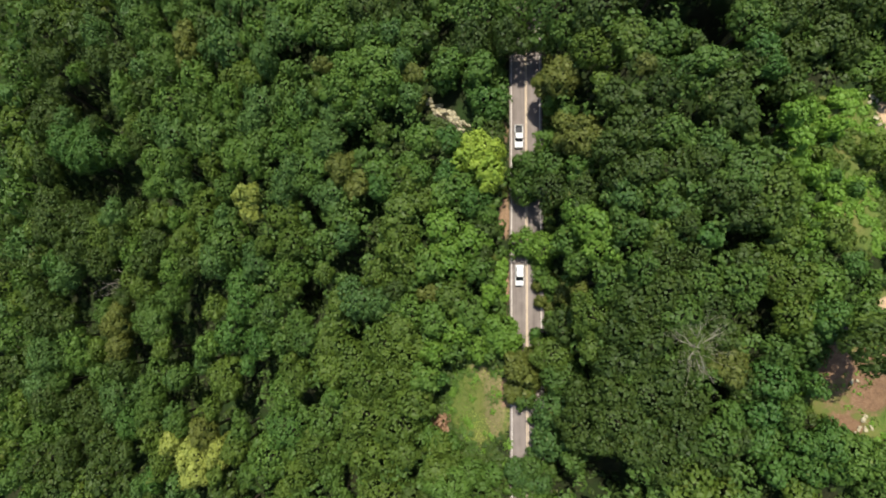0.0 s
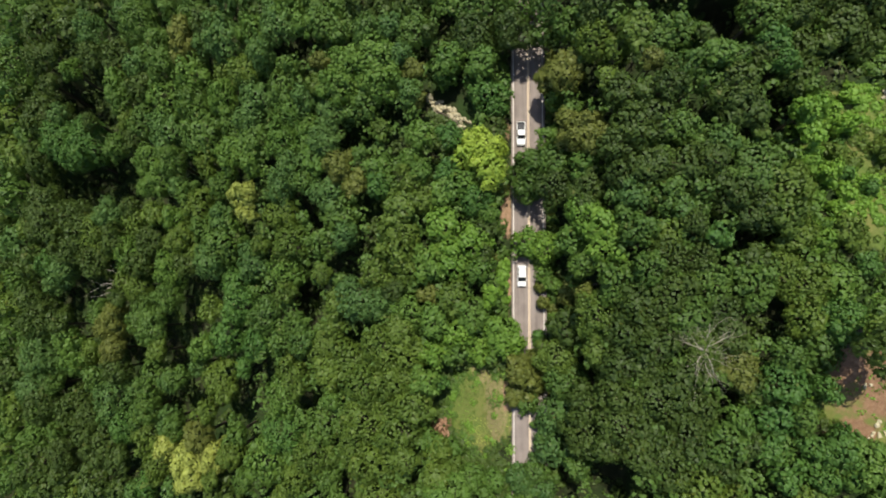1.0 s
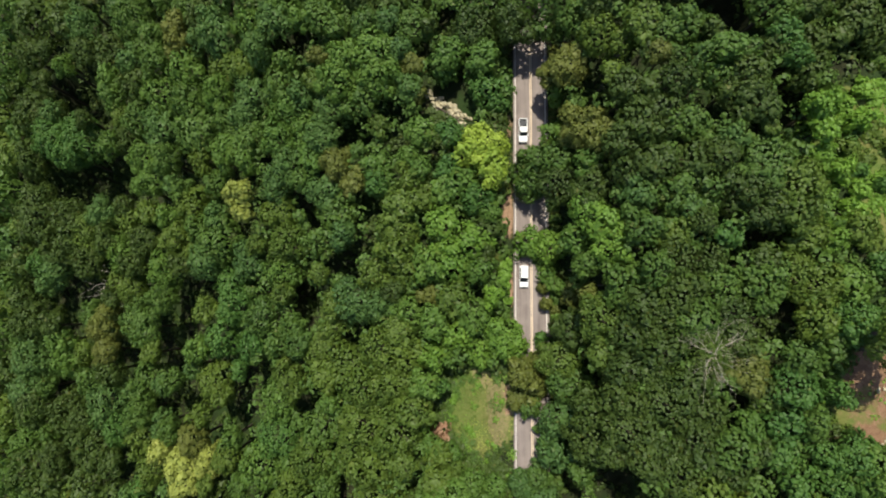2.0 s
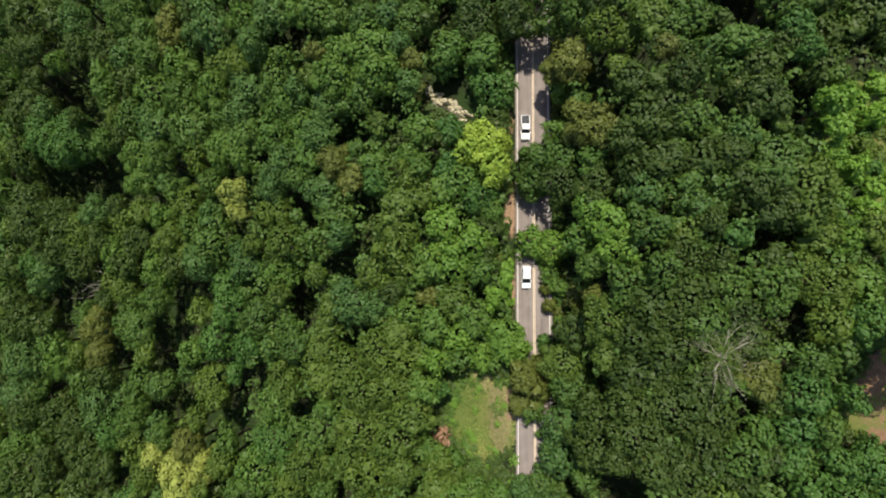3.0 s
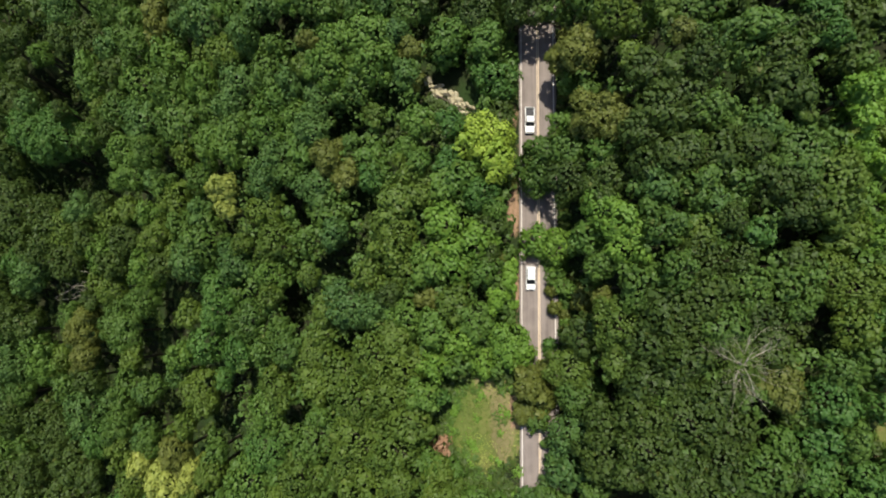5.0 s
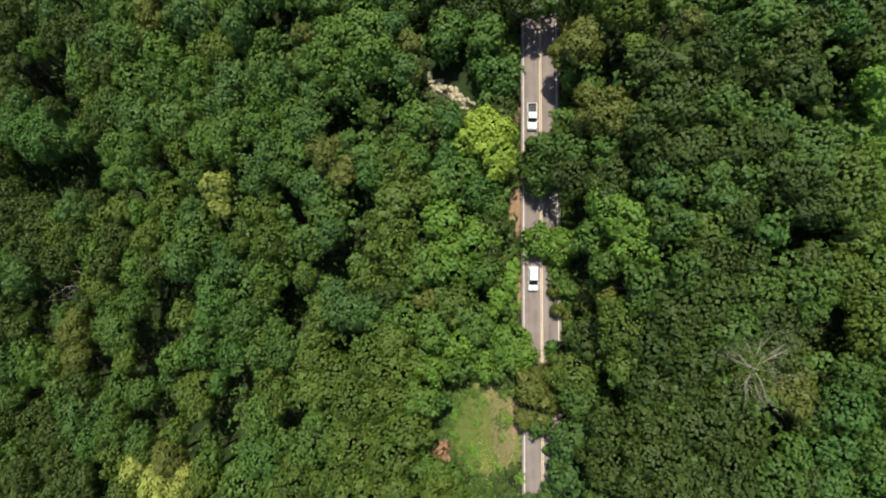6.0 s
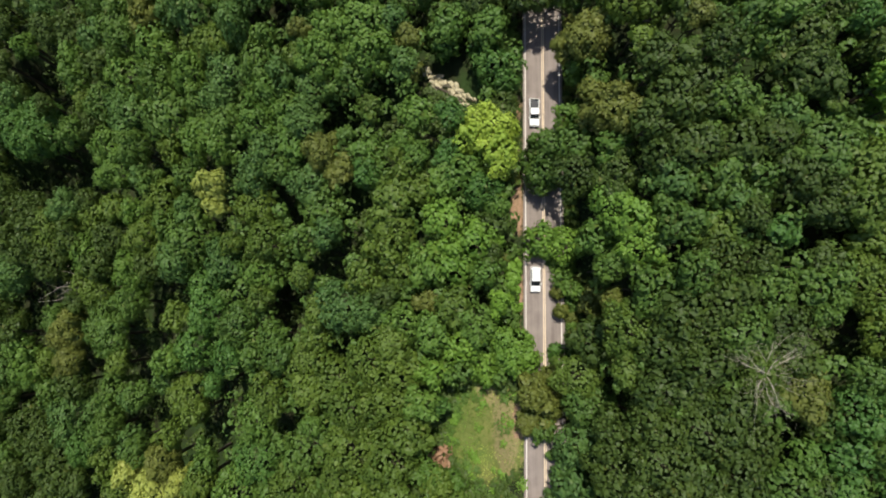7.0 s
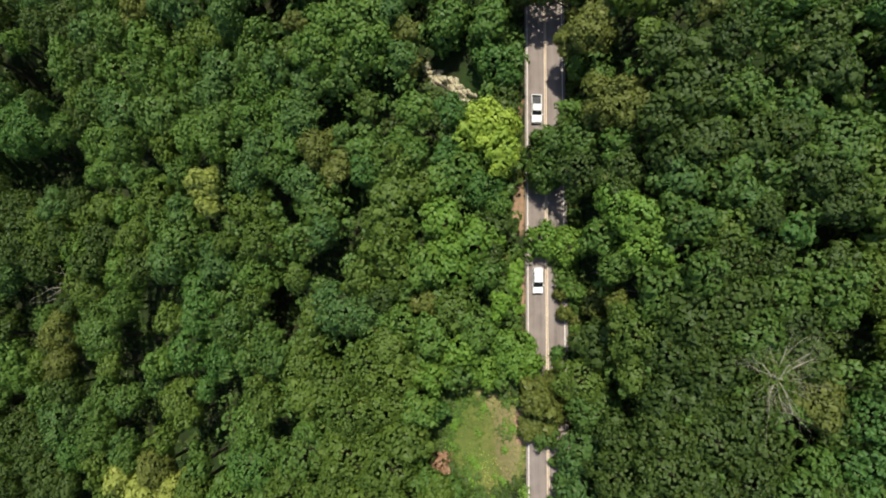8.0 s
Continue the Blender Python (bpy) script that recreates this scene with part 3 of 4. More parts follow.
LIGHT_TREES_C = (
    (5.9, -0.7, 4.5, 9.3), (7.5, 9.3, 3.3, 10.1), (9.1, 55.4, 3.8, 12.5), (10.0, 21.6, 2.6, 8.7), (11.1, -37.1, 2.9, 3.5), (15.0, -40.3, 1.7, 0.8),
    (15.5, -44.1, 1.7, 1.5), (23.0, 8.0, 2.1, 2.0), (23.5, 38.7, 3.0, 9.0), (24.6, 47.0, 2.2, 9.2), (24.9, 5.7, 2.5, 4.6), (27.2, 14.3, 3.9, 17.3),
    (29.2, 29.9, 3.2, 22.5), (50.1, 46.2, 3.0, 34.3), (55.2, -20.6, 2.8, 26.0), (74.2, 4.5, 4.2, 27.6), (74.8, -2.4, 3.7, 27.2), (76.5, -27.3, 5.0, 25.6),
    (82.5, -29.3, 4.9, 24.8), (83.2, 6.0, 1.7, 0.0), (85.0, 47.6, 4.4, 27.6),
)
LIME_TREES_A = (
    (10.5, 3.3, 2.6, 6.7), (12.8, 6.8, 1.4, 6.7), (67.2, 32.4, 2.2, 31.0), (67.5, 36.5, 3.4, 32.4), (68.5, 28.3, 2.4, 30.5), (69.6, 36.8, 1.5, 0.0),
    (70.8, 38.5, 1.9, 0.0), (71.3, 28.8, 1.5, 0.0), (72.4, 26.0, 2.7, 29.3), (72.6, 16.0, 2.4, 0.0), (72.7, 37.6, 3.0, 30.9), (75.0, 19.1, 2.2, 0.0),
    (75.5, 34.9, 2.3, 28.9), (76.4, 22.9, 1.9, 0.0), (77.4, 41.0, 1.9, 0.0),
)
MID_TREES_A = (
    (-139.5, 36.8, 6.0, -44.5), (-138.3, 95.7, 5.9, -39.5), (-105.1, -20.3, 3.9, -39.0), (-94.4, 47.1, 3.8, -27.0), (-92.7, 60.3, 3.8, -23.8), (-88.0, 81.9, 6.8, -20.8),
    (-87.7, -2.8, 4.3, -29.9), (-86.2, 1.3, 4.3, -28.6), (-85.7, -28.4, 4.8, -31.8), (-85.3, 53.7, 4.7, -22.0), (-84.5, -19.5, 5.4, -30.1), (-82.1, -4.3, 4.9, -27.1),
    (-81.5, 74.0, 5.5, -17.7), (-78.6, 67.8, 4.6, -17.0), (-77.4, 4.2, 4.4, -23.6), (-74.7, 41.1, 4.4, -18.1), (-73.8, -31.8, 3.5, -25.8), (-72.1, -18.6, 3.2, -23.4),
    (-69.9, 32.1, 3.1, -16.6), (-68.3, 81.8, 5.1, -11.1), (-67.9, 56.2, 5.0, -12.9), (-64.2, 47.0, 6.4, -12.3), (-63.7, 21.0, 4.1, -14.9), (-57.6, 32.1, 3.4, -11.1),
)
MID_TREES_B = (
    (-56.7, 17.9, 6.1, -12.2), (-54.5, 48.6, 4.6, -8.1), (-54.0, -31.9, 3.6, -16.3), (-51.3, -42.7, 3.0, -16.1), (-47.9, 42.9, 3.9, -5.9), (-44.8, -1.0, 4.3, -9.0),
    (-40.5, 56.1, 5.3, -2.1), (-39.9, -8.5, 3.7, -8.0), (-37.7, 60.7, 2.1, -1.8), (-36.1, -3.5, 3.5, -6.1), (-34.4, -6.8, 3.3, -5.8), (-34.2, 31.4, 3.0, -2.4),
    (-30.0, 16.6, 4.0, -2.2), (-29.2, 68.9, 4.1, 2.4), (-28.8, -27.9, 5.6, -5.5), (-27.8, -40.3, 3.2, -9.1), (-24.9, 23.2, 6.1, 0.2), (-24.7, 66.7, 3.4, 3.6),
    (-19.6, 36.8, 1.9, 1.6), (-18.8, 48.0, 3.8, 3.7), (-18.2, 65.4, 3.6, 6.2), (-6.7, 64.6, 4.3, 10.4), (9.4, 69.6, 7.5, 13.2), (17.7, 69.3, 4.6, 13.1),
)
MID_TREES_C = (
    (18.6, 27.9, 3.4, 7.4), (18.7, -41.4, 3.2, -0.1), (18.9, -19.9, 3.0, 4.3), (19.2, 31.6, 3.4, 8.5), (19.6, 30.2, 4.8, 9.4), (19.8, -35.4, 3.1, 2.0),
    (19.9, 33.2, 3.1, 10.5), (21.2, 78.1, 5.8, 13.2), (21.5, -25.0, 1.5, 1.4), (21.9, -8.4, 1.9, 1.4), (22.2, -43.5, 3.4, 0.2), (22.4, 61.5, 3.1, 12.8),
    (22.5, 10.5, 2.3, 2.4), (24.7, 32.7, 4.1, 14.3), (26.2, -14.7, 4.5, 13.1), (26.3, 59.8, 3.6, 19.0), (27.2, 67.3, 6.7, 21.4), (27.5, 43.9, 2.7, 14.3),
    (28.2, -32.3, 3.2, 11.7), (28.2, 9.4, 2.9, 19.0), (33.5, 5.7, 4.1, 26.2), (35.9, 15.6, 4.0, 29.0), (37.6, 8.0, 3.2, 28.6), (39.6, 51.2, 4.4, 32.8),
)
MID_TREES_D = (
    (41.5, 21.9, 4.1, 30.3), (44.3, 51.4, 3.9, 33.5), (44.4, 34.3, 3.6, 31.8), (44.7, 45.4, 3.6, 34.0), (46.0, -1.3, 4.8, 28.3), (48.7, 22.3, 3.3, 30.8),
    (48.8, 43.3, 3.5, 32.0), (50.0, 5.1, 4.9, 28.9), (52.1, -23.9, 4.2, 25.7), (54.5, 46.6, 1.9, 33.6), (57.2, 1.1, 1.7, 28.4), (57.6, 5.4, 3.9, 28.9),
    (57.8, 26.3, 5.1, 31.3), (59.6, 55.3, 4.5, 34.7), (63.3, -8.1, 2.9, 27.3), (66.0, -19.4, 2.8, 26.4), (68.6, 42.3, 2.2, 31.5), (70.6, -8.1, 4.2, 27.3),
    (81.0, -1.3, 3.6, 26.2), (81.4, -34.1, 4.3, 24.5), (85.1, 54.8, 4.5, 29.0), (87.0, 60.0, 4.2, 29.2),
)
OLIVE_TREES_A = (
    (-136.4, 48.9, 5.0, -42.0), (-104.5, 23.2, 6.6, -33.6), (-91.0, 54.8, 2.8, -23.7), (-89.5, 25.8, 4.0, -27.4), (-87.6, 6.3, 4.3, -28.7), (-85.3, -34.9, 6.3, -32.4),
    (-81.6, -43.4, 4.8, -31.3), (-80.5, -11.4, 3.2, -27.1), (-80.3, 26.6, 3.5, -22.6), (-72.1, 19.4, 4.3, -19.2), (-67.0, 27.7, 5.8, -15.6), (-63.6, 39.7, 3.6, -12.9),
    (-62.4, -26.5, 3.3, -19.5), (-61.9, 0.3, 3.5, -16.4), (-61.5, -44.5, 2.7, -21.0), (-58.9, -18.9, 6.0, -17.1), (-57.1, -21.4, 3.0, -16.5), (-54.8, -36.7, 4.5, -17.1),
    (-52.3, 60.7, 3.7, -4.9), (-49.9, 60.9, 3.7, -3.9), (-46.1, 16.1, 2.5, -7.9), (-40.5, 24.4, 5.6, -5.1), (-39.0, 4.3, 2.9, -6.4), (-37.5, 16.6, 5.6, -4.8),
)
OLIVE_TREES_B = (
    (-37.3, -16.3, 4.8, -7.7), (-35.8, -40.5, 5.0, -9.3), (-31.5, -34.6, 5.4, -7.1), (-30.1, 54.2, 3.1, 1.9), (-28.7, 8.9, 2.5, -2.4), (-28.5, -8.3, 4.6, -3.8),
    (-27.3, -14.8, 4.1, -3.9), (-25.7, -3.8, 3.7, -2.3), (-24.7, 1.3, 3.1, -0.4), (-22.6, -12.1, 6.1, -1.4), (-20.7, -31.3, 4.6, -1.9), (-17.8, -25.6, 5.8, 0.0),
    (-17.6, -17.0, 5.7, 0.7), (-15.9, 8.6, 4.0, 3.3), (-15.2, -34.9, 6.1, 0.8), (-14.6, 42.3, 2.5, 4.2), (-14.2, -8.0, 5.5, 3.0), (-11.1, -16.2, 5.0, 4.0),
    (-10.2, 18.5, 4.4, 7.7), (-10.1, -4.1, 3.7, 5.3), (-10.0, 13.8, 4.2, 6.5), (-9.9, -27.0, 5.4, 4.0), (-9.4, 23.4, 4.2, 8.3), (-8.7, -10.5, 5.2, 5.5),
)
OLIVE_TREES_C = (
    (-8.2, -32.5, 3.1, 4.3), (-7.8, 9.2, 3.9, 6.9), (-6.8, 29.0, 3.7, 8.3), (-6.5, -20.9, 4.2, 5.4), (-4.8, 24.6, 3.4, 8.4), (-1.5, -36.2, 3.3, 5.7),
    (-1.2, -30.9, 3.6, 4.1), (0.8, -35.5, 3.7, 2.3), (1.7, 3.0, 4.1, 8.6), (24.7, -10.0, 4.6, 11.2), (30.4, -7.6, 3.5, 21.9), (30.4, -1.5, 4.6, 22.6),
    (30.5, 54.1, 4.3, 27.2), (31.8, 45.3, 2.3, 26.2), (33.6, 50.3, 2.7, 30.1), (36.0, 52.6, 3.7, 32.3), (42.3, 14.1, 3.2, 29.6), (47.7, -33.0, 4.2, 25.0),
    (58.0, 32.9, 1.6, 32.1), (62.8, 22.9, 5.4, 30.6), (63.5, 18.2, 4.0, 30.0), (63.8, 7.4, 4.5, 28.9), (66.6, 14.1, 4.1, 29.5), (67.5, -1.3, 3.6, 28.1),
)
OLIVE_TREES_D = (
    (68.8, 5.1, 4.3, 28.6), (73.3, 30.0, 2.0, 29.3), (73.5, 37.9, 1.4, 0.0), (75.4, -3.5, 3.5, 36.0), (75.6, 15.5, 3.3, 27.9), (83.5, 30.0, 2.8, 0.0),
)
VIVID_TREES_A = (
    (-124.0, 14.5, 4.6, -41.7), (-118.3, 52.3, 7.1, -35.1), (-112.4, 47.1, 5.3, -33.6), (-109.2, 51.8, 7.2, -31.8), (-94.5, -34.0, 5.0, -36.8), (-85.2, -49.1, 3.8, -33.5),
    (-56.4, -6.3, 6.4, -14.7), (-53.7, 6.8, 5.1, -12.1), (-52.6, 2.0, 5.1, -12.1), (-50.5, -14.2, 2.5, -12.9), (-47.6, -8.8, 4.4, -11.0), (-40.1, -30.3, 6.5, -10.1),
    (-15.1, 28.4, 3.0, 5.0), (-0.6, -16.1, 2.0, 2.0), (-0.3, 30.4, 2.0, 9.6), (1.3, 55.9, 3.5, 5.3), (1.7, 32.0, 2.4, 10.1), (1.8, 38.7, 3.3, 8.5),
    (7.6, 24.7, 4.3, 9.9), (9.9, 49.5, 5.5, 10.2), (12.0, 46.0, 2.5, 8.0), (21.8, -5.5, 1.5, -1.4), (50.6, 13.9, 2.1, 30.9), (60.9, -25.5, 3.1, 25.2),
)
VIVID_TREES_B = (
    (61.1, 50.0, 3.2, 33.9), (61.9, -20.0, 4.1, 25.9), (62.8, 45.7, 2.7, 33.0), (63.0, -13.3, 5.0, 26.8), (63.5, -30.1, 3.8, 25.1), (68.1, -25.1, 2.8, 26.2),
    (68.2, 32.6, 1.5, 0.0), (70.1, -14.7, 2.7, 26.9), (70.9, -29.8, 4.6, 25.8), (73.3, -25.4, 4.9, 26.1), (74.1, -1.4, 4.7, 27.3), (75.4, 31.9, 1.3, 0.0),
    (76.8, 26.3, 1.6, 0.0), (79.6, 8.4, 2.6, 0.0), (80.8, 23.6, 1.7, 0.0),
)
TREE_LISTS = (("blue", BLUE_TREES_A), ("blue", BLUE_TREES_B), ("bright", BRIGHT_TREES_A), ("brown", BROWN_TREES_A), ("brown", BROWN_TREES_B), ("dark", DARK_TREES_A), ("dark", DARK_TREES_B), ("dark", DARK_TREES_C), ("dark", DARK_TREES_D), ("dark", DARK_TREES_E), ("fresh", FRESH_TREES_A), ("golden", GOLDEN_TREES_A), ("light", LIGHT_TREES_A), ("light", LIGHT_TREES_B), ("light", LIGHT_TREES_C), ("lime", LIME_TREES_A), ("mid", MID_TREES_A), ("mid", MID_TREES_B), ("mid", MID_TREES_C), ("mid", MID_TREES_D), ("olive", OLIVE_TREES_A), ("olive", OLIVE_TREES_B), ("olive", OLIVE_TREES_C), ("olive", OLIVE_TREES_D), ("vivid", VIVID_TREES_A), ("vivid", VIVID_TREES_B))
ALL_TREES = sorted(((leaf, *row) for leaf, places in TREE_LISTS for row in places), key=lambda t: math.hypot(t[1] - 10, t[2] - 12))
for leaf, x, y, r, top in ALL_TREES[:300]:      # the nearest stand singly, those further off join the wood
    plant(leaf, x, y, r, top)
plant("rust", -0.4, -26.9, 2.1, land_at(-0.4, -26.9) + 5.0)

OPEN_A = (
    (-115.7, 80.3, 5.3), (-122.0, 75.8, 3.2), (-111.4, 65.2, 6.8), (-105.5, 63.2, 5.4), (-119.8, 66.8, 4.0), (-133.1, 72.4, 3.3), (-99.7, 38.1, 6.8), (-108.1, 39.6, 4.5),
    (-118.0, 40.7, 4.3), (-92.6, 36.4, 3.9), (-98.1, 53.8, 2.8), (-102.2, 7.8, 3.6), (-109.7, 6.7, 4.1), (-117.4, 1.3, 3.9), (-111.6, -4.5, 4.2), (-67.1, 5.6, 2.7),
    (-72.0, -3.9, 3.8), (-115.6, -22.0, 3.5), (-91.1, -12.4, 3.5), (-73.0, -12.8, 3.2), (-71.1, -24.8, 3.9), (-112.9, -46.8, 2.7), (-92.3, -47.0, 2.4), (-58.1, -44.1, 2.1),
    (-54.0, -25.9, 3.9), (-50.7, -22.2, 3.5), (-47.4, -14.4, 1.9), (-43.9, -13.6, 1.8), (-33.1, 2.6, 3.7), (-31.6, -0.7, 2.3), (-23.2, 11.5, 2.5), (-18.4, 15.7, 1.3),
)
OPEN_B = (
    (-17.0, 21.3, 1.1), (-48.7, 20.9, 2.1), (-33.8, 9.9, 1.4), (-21.2, 41.6, 2.5), (-11.2, 38.9, 1.9), (-10.6, 44.8, 2.4), (-35.5, 65.6, 3.4), (-1.9, 34.3, 1.3),
    (-32.2, -22.3, 1.8), (0.6, 65.3, 2.5), (55.5, 53.0, 4.3), (52.1, 53.9, 2.0), (63.3, 40.5, 2.0), (63.1, 35.5, 2.0), (77.8, 45.3, 3.9), (50.2, 36.4, 1.4),
    (50.2, 18.4, 1.2), (58.4, 13.4, 1.9), (56.2, 13.6, 1.7), (77.3, 10.9, 2.4), (62.9, -0.7, 3.0), (63.8, -4.2, 2.3), (69.1, -16.5, 1.6), (67.0, -26.4, 1.6),
    (33.1, -31.5, 3.2), (30.4, -12.8, 1.6), (60.6, -29.7, 1.6), (29.6, 44.7, 2.0), (34.3, 47.4, 1.7), (55.9, -18.1, 1.2), (72.1, -21.0, 1.9), (-6.0, -36.3, 1.4),
)
OPEN_C = (
    (-22.9, -38.8, 1.8), (30.2, 6.5, 0.9), (-2.1, 48.4, 1.1), (-0.0, 46.5, 1.1), (2.0, 44.5, 1.1), (4.2, 42.8, 1.0), (-104.5, 69.8, 2.9), (-127.1, 41.2, 3.1),
    (-69.5, 37.1, 2.1), (77.2, 49.2, 2.5), (62.4, 43.6, 1.8), (62.2, 37.4, 1.8), (63.1, 31.7, 1.3), (47.4, 40.6, 1.4), (57.1, 33.9, 1.2), (37.7, 45.1, 1.2),
    (53.8, 59.4, 5.7), (42.7, 60.2, 2.3),
)
OPEN = OPEN_A + OPEN_B + OPEN_C


def free(x, y, r):
    if abs(x - road_x(y)) < 4.2 + r:
        return False
    if -1 - r * 0.6 < x < 17 and -33 < y < -12 + r * 0.5:
        return False
    if in_clearing(x, y, 0.6 * r):
        return False
    if ((x - 3) / 5) ** 2 + ((y - 46) / 5) ** 2 < 1:
        return False
    for ox, oy, orr in OPEN:
        if math.hypot(x - ox, y - oy) < orr + 0.95 * r:
            return False
    for px, py, pr in planted:
        if math.hypot(x - px, y - py) < 0.72 * (r + pr):
            return False
    return True


def fill_woods():
    """Plants the gaps between the single trees, joined into one wood."""
    rnd = random.Random(5)
    east, west = ("mid", "mid", "dark", "dark", "olive", "olive", "blue"), ("mid", "mid", "dark", "blue", "blue", "olive")
    rest = [row for row in ALL_TREES[300:]]
    planted.extend(row[1:4] for row in rest)
    for k in range(9000):
        r = rnd.uniform(5.0, 7.0) if k % 3000 < 1500 else rnd.uniform(3.0, 4.6)
        x, y = (rnd.uniform(-128, 98), rnd.uniform(-46, 82)) if k < 3000 else (rnd.uniform(-152, 112), rnd.uniform(-62, 108))
        if free(x, y, r):
            leaf, lift = rnd.choice(west if x < -40 or (x > 24 and y > 42) else east), -3.0 if r < 4.7 else rnd.uniform(-3, 0)
            planted.append((x, y, r))
            rest.append((leaf, x, y, r, canopy(x, y) + lift))
    kinds = sorted({row[0] for row in rest})
    verts, faces, slots, n = [], [], [], 0
    for leaf, x, y, r, top in rest:
        store, s = crown_for(leaf, r, rnd.randrange(6))
        a = rnd.uniform(0, 6.28)
        base = land_at(x, y)
        slope = min(max((-x - 15) / 40, 0), 1)
        tall = rnd.uniform(1.0, 1.35) * (1 + 0.22 * slope)
        top += rnd.uniform(-1.5, 1.5)
        middle = max(top, base + 1.5 * r) - 0.88 * r * tall
        turn = np.array([[math.cos(a), -math.sin(a), 0], [math.sin(a), math.cos(a), 0], [0, 0, tall]]) * s
        turn = np.diag((1 - 0.13 * slope, 1 + 0.13 * slope, 1)) @ turn
        stem = np.array([(x + 0.3 * i, y + 0.3 * j, z) for z in (base - 0.3, middle) for i, j in ((-1, -1), (1, -1), (1, 1), (-1, 1))])
        quads = len(store[1]) // 4
        step, grow = (1, 1.0) if -130 < x < 100 and -48 < y < 84 else (6, 1.9)
        crown = store[1].reshape(quads, 4, 3)[::step]
        hub = crown.mean(1, keepdims=True)
        crown = (hub + (crown - hub) * grow).reshape(-1, 3)
        half = len(crown) // 4
        tris = np.concatenate([np.arange(half)[:, None] * 4 + np.array([[0, 1, 2]]), np.arange(half)[:, None] * 4 + np.array([[0, 2, 3]])])
        verts += [crown @ turn.T + np.array([x, y, middle]), stem]
        sides = np.array([(i, (i + 1) % 4, (i + 1) % 4 + 4) for i in range(4)] + [(i, (i + 1) % 4 + 4, i + 4) for i in range(4)])
        faces += [tris + n, sides + n + len(crown)]
        slots += [np.full(len(tris), kinds.index(leaf)), np.full(8, len(kinds))]
        n += len(crown) + 8
    me = mesh_of("woodland", np.concatenate(verts), np.concatenate(faces), LEAVES[kinds[0]])
    for leaf in kinds[1:]:
        me.materials.append(LEAVES[leaf])
    me.materials.append(BARK)
    me.polygons.foreach_set("material_index", np.concatenate(slots).astype(np.int32))
    tagged(new("woodland", me), "dense mixed green woodland closing round the trees", "woods", kind="stuff")


fill_woods()


# ---- the woods beyond, and the undergrowth ----
def build_far_woods():
    rng = np.random.default_rng(3)
    pts, nrm = [], []
    for gx in np.arange(-420, 400, 12.5):
        for gy in np.arange(-300, 380, 12.5):
            x, y = gx + rng.uniform(-3.5, 3.5), gy + rng.uniform(-3.5, 3.5)
            if -156 < x < 116 and -66 < y < 112 or abs(x - road_x(y)) < 9:
                continue
            r = rng.uniform(5, 7.5)
            u = rng.normal(size=(30, 3))
            u[:, 2] = np.abs(u[:, 2]) - 0.15
            u /= np.linalg.norm(u, axis=1, keepdims=True)
            c = np.array([x, y, land_at(x, y) + rng.uniform(9, 13)])
            pts.append(c + u * r * rng.uniform(0.75, 1.05, (30, 1)))
            nrm.append(u + rng.normal(size=u.shape) * 0.3)
    v, f = leaves(np.concatenate(pts), np.concatenate(nrm), 4.2, rng, 0.8)
    return tagged(new("far_woods", mesh_of("far_woods", v, f, LEAVES["mid"])), "dense green woods covering the slopes beyond", "woods", kind="stuff")


def build_undergrowth():
    rng = np.random.default_rng(8)
    n = 11000
    x, y = rng.uniform(-150, 112, n), rng.uniform(-60, 106, n)
    m = n // 8
    x[:m], y[:m] = rng.uniform(-12, 14, m), rng.uniform(-42, -4, m)
    x[m:m + 260], y[m:m + 260] = rng.uniform(-6, 9, 260), rng.uniform(39, 47, 260)
    for k, (ox, oy, orr) in enumerate(OPEN):
        j = slice(m + 260 + 10 * k, m + 270 + 10 * k)
        x[j], y[j] = ox + rng.normal(size=10) * orr * 0.8, oy + rng.normal(size=10) * orr * 0.8
    keep = (np.abs(x - road_x(y)) > 5.6) & (blob(x, y, 8.5, -22, 7.0, 10.0) < 0.5) & (y < 51.6 - 0.87 * (x + 3.4) - 1.5 + 400 * (np.hypot(x - 2, y - 46) > 8)) & ~in_clearing(x, y)
    x, y = x[keep], y[keep]
    z = land(x, y)
    m = len(x)
    c = np.repeat(np.stack([x, y, z], -1), 9, 0)
    u = rng.normal(size=(len(c), 3))
    u[:, 2] = np.abs(u[:, 2])
    u /= np.linalg.norm(u, axis=1, keepdims=True)
    s = np.repeat(rng.uniform(0.5, 1.5, (m, 1)), 9, 0)
    v, f = leaves(c + u * s, u + rng.normal(size=u.shape) * 0.4 + np.array([0, 0, 0.6]), 0.8, rng)
    return tagged(new("undergrowth", mesh_of("undergrowth", v, f, LEAVES["dark"])), "low green bushes and saplings on the forest floor", "undergrowth", kind="stuff")


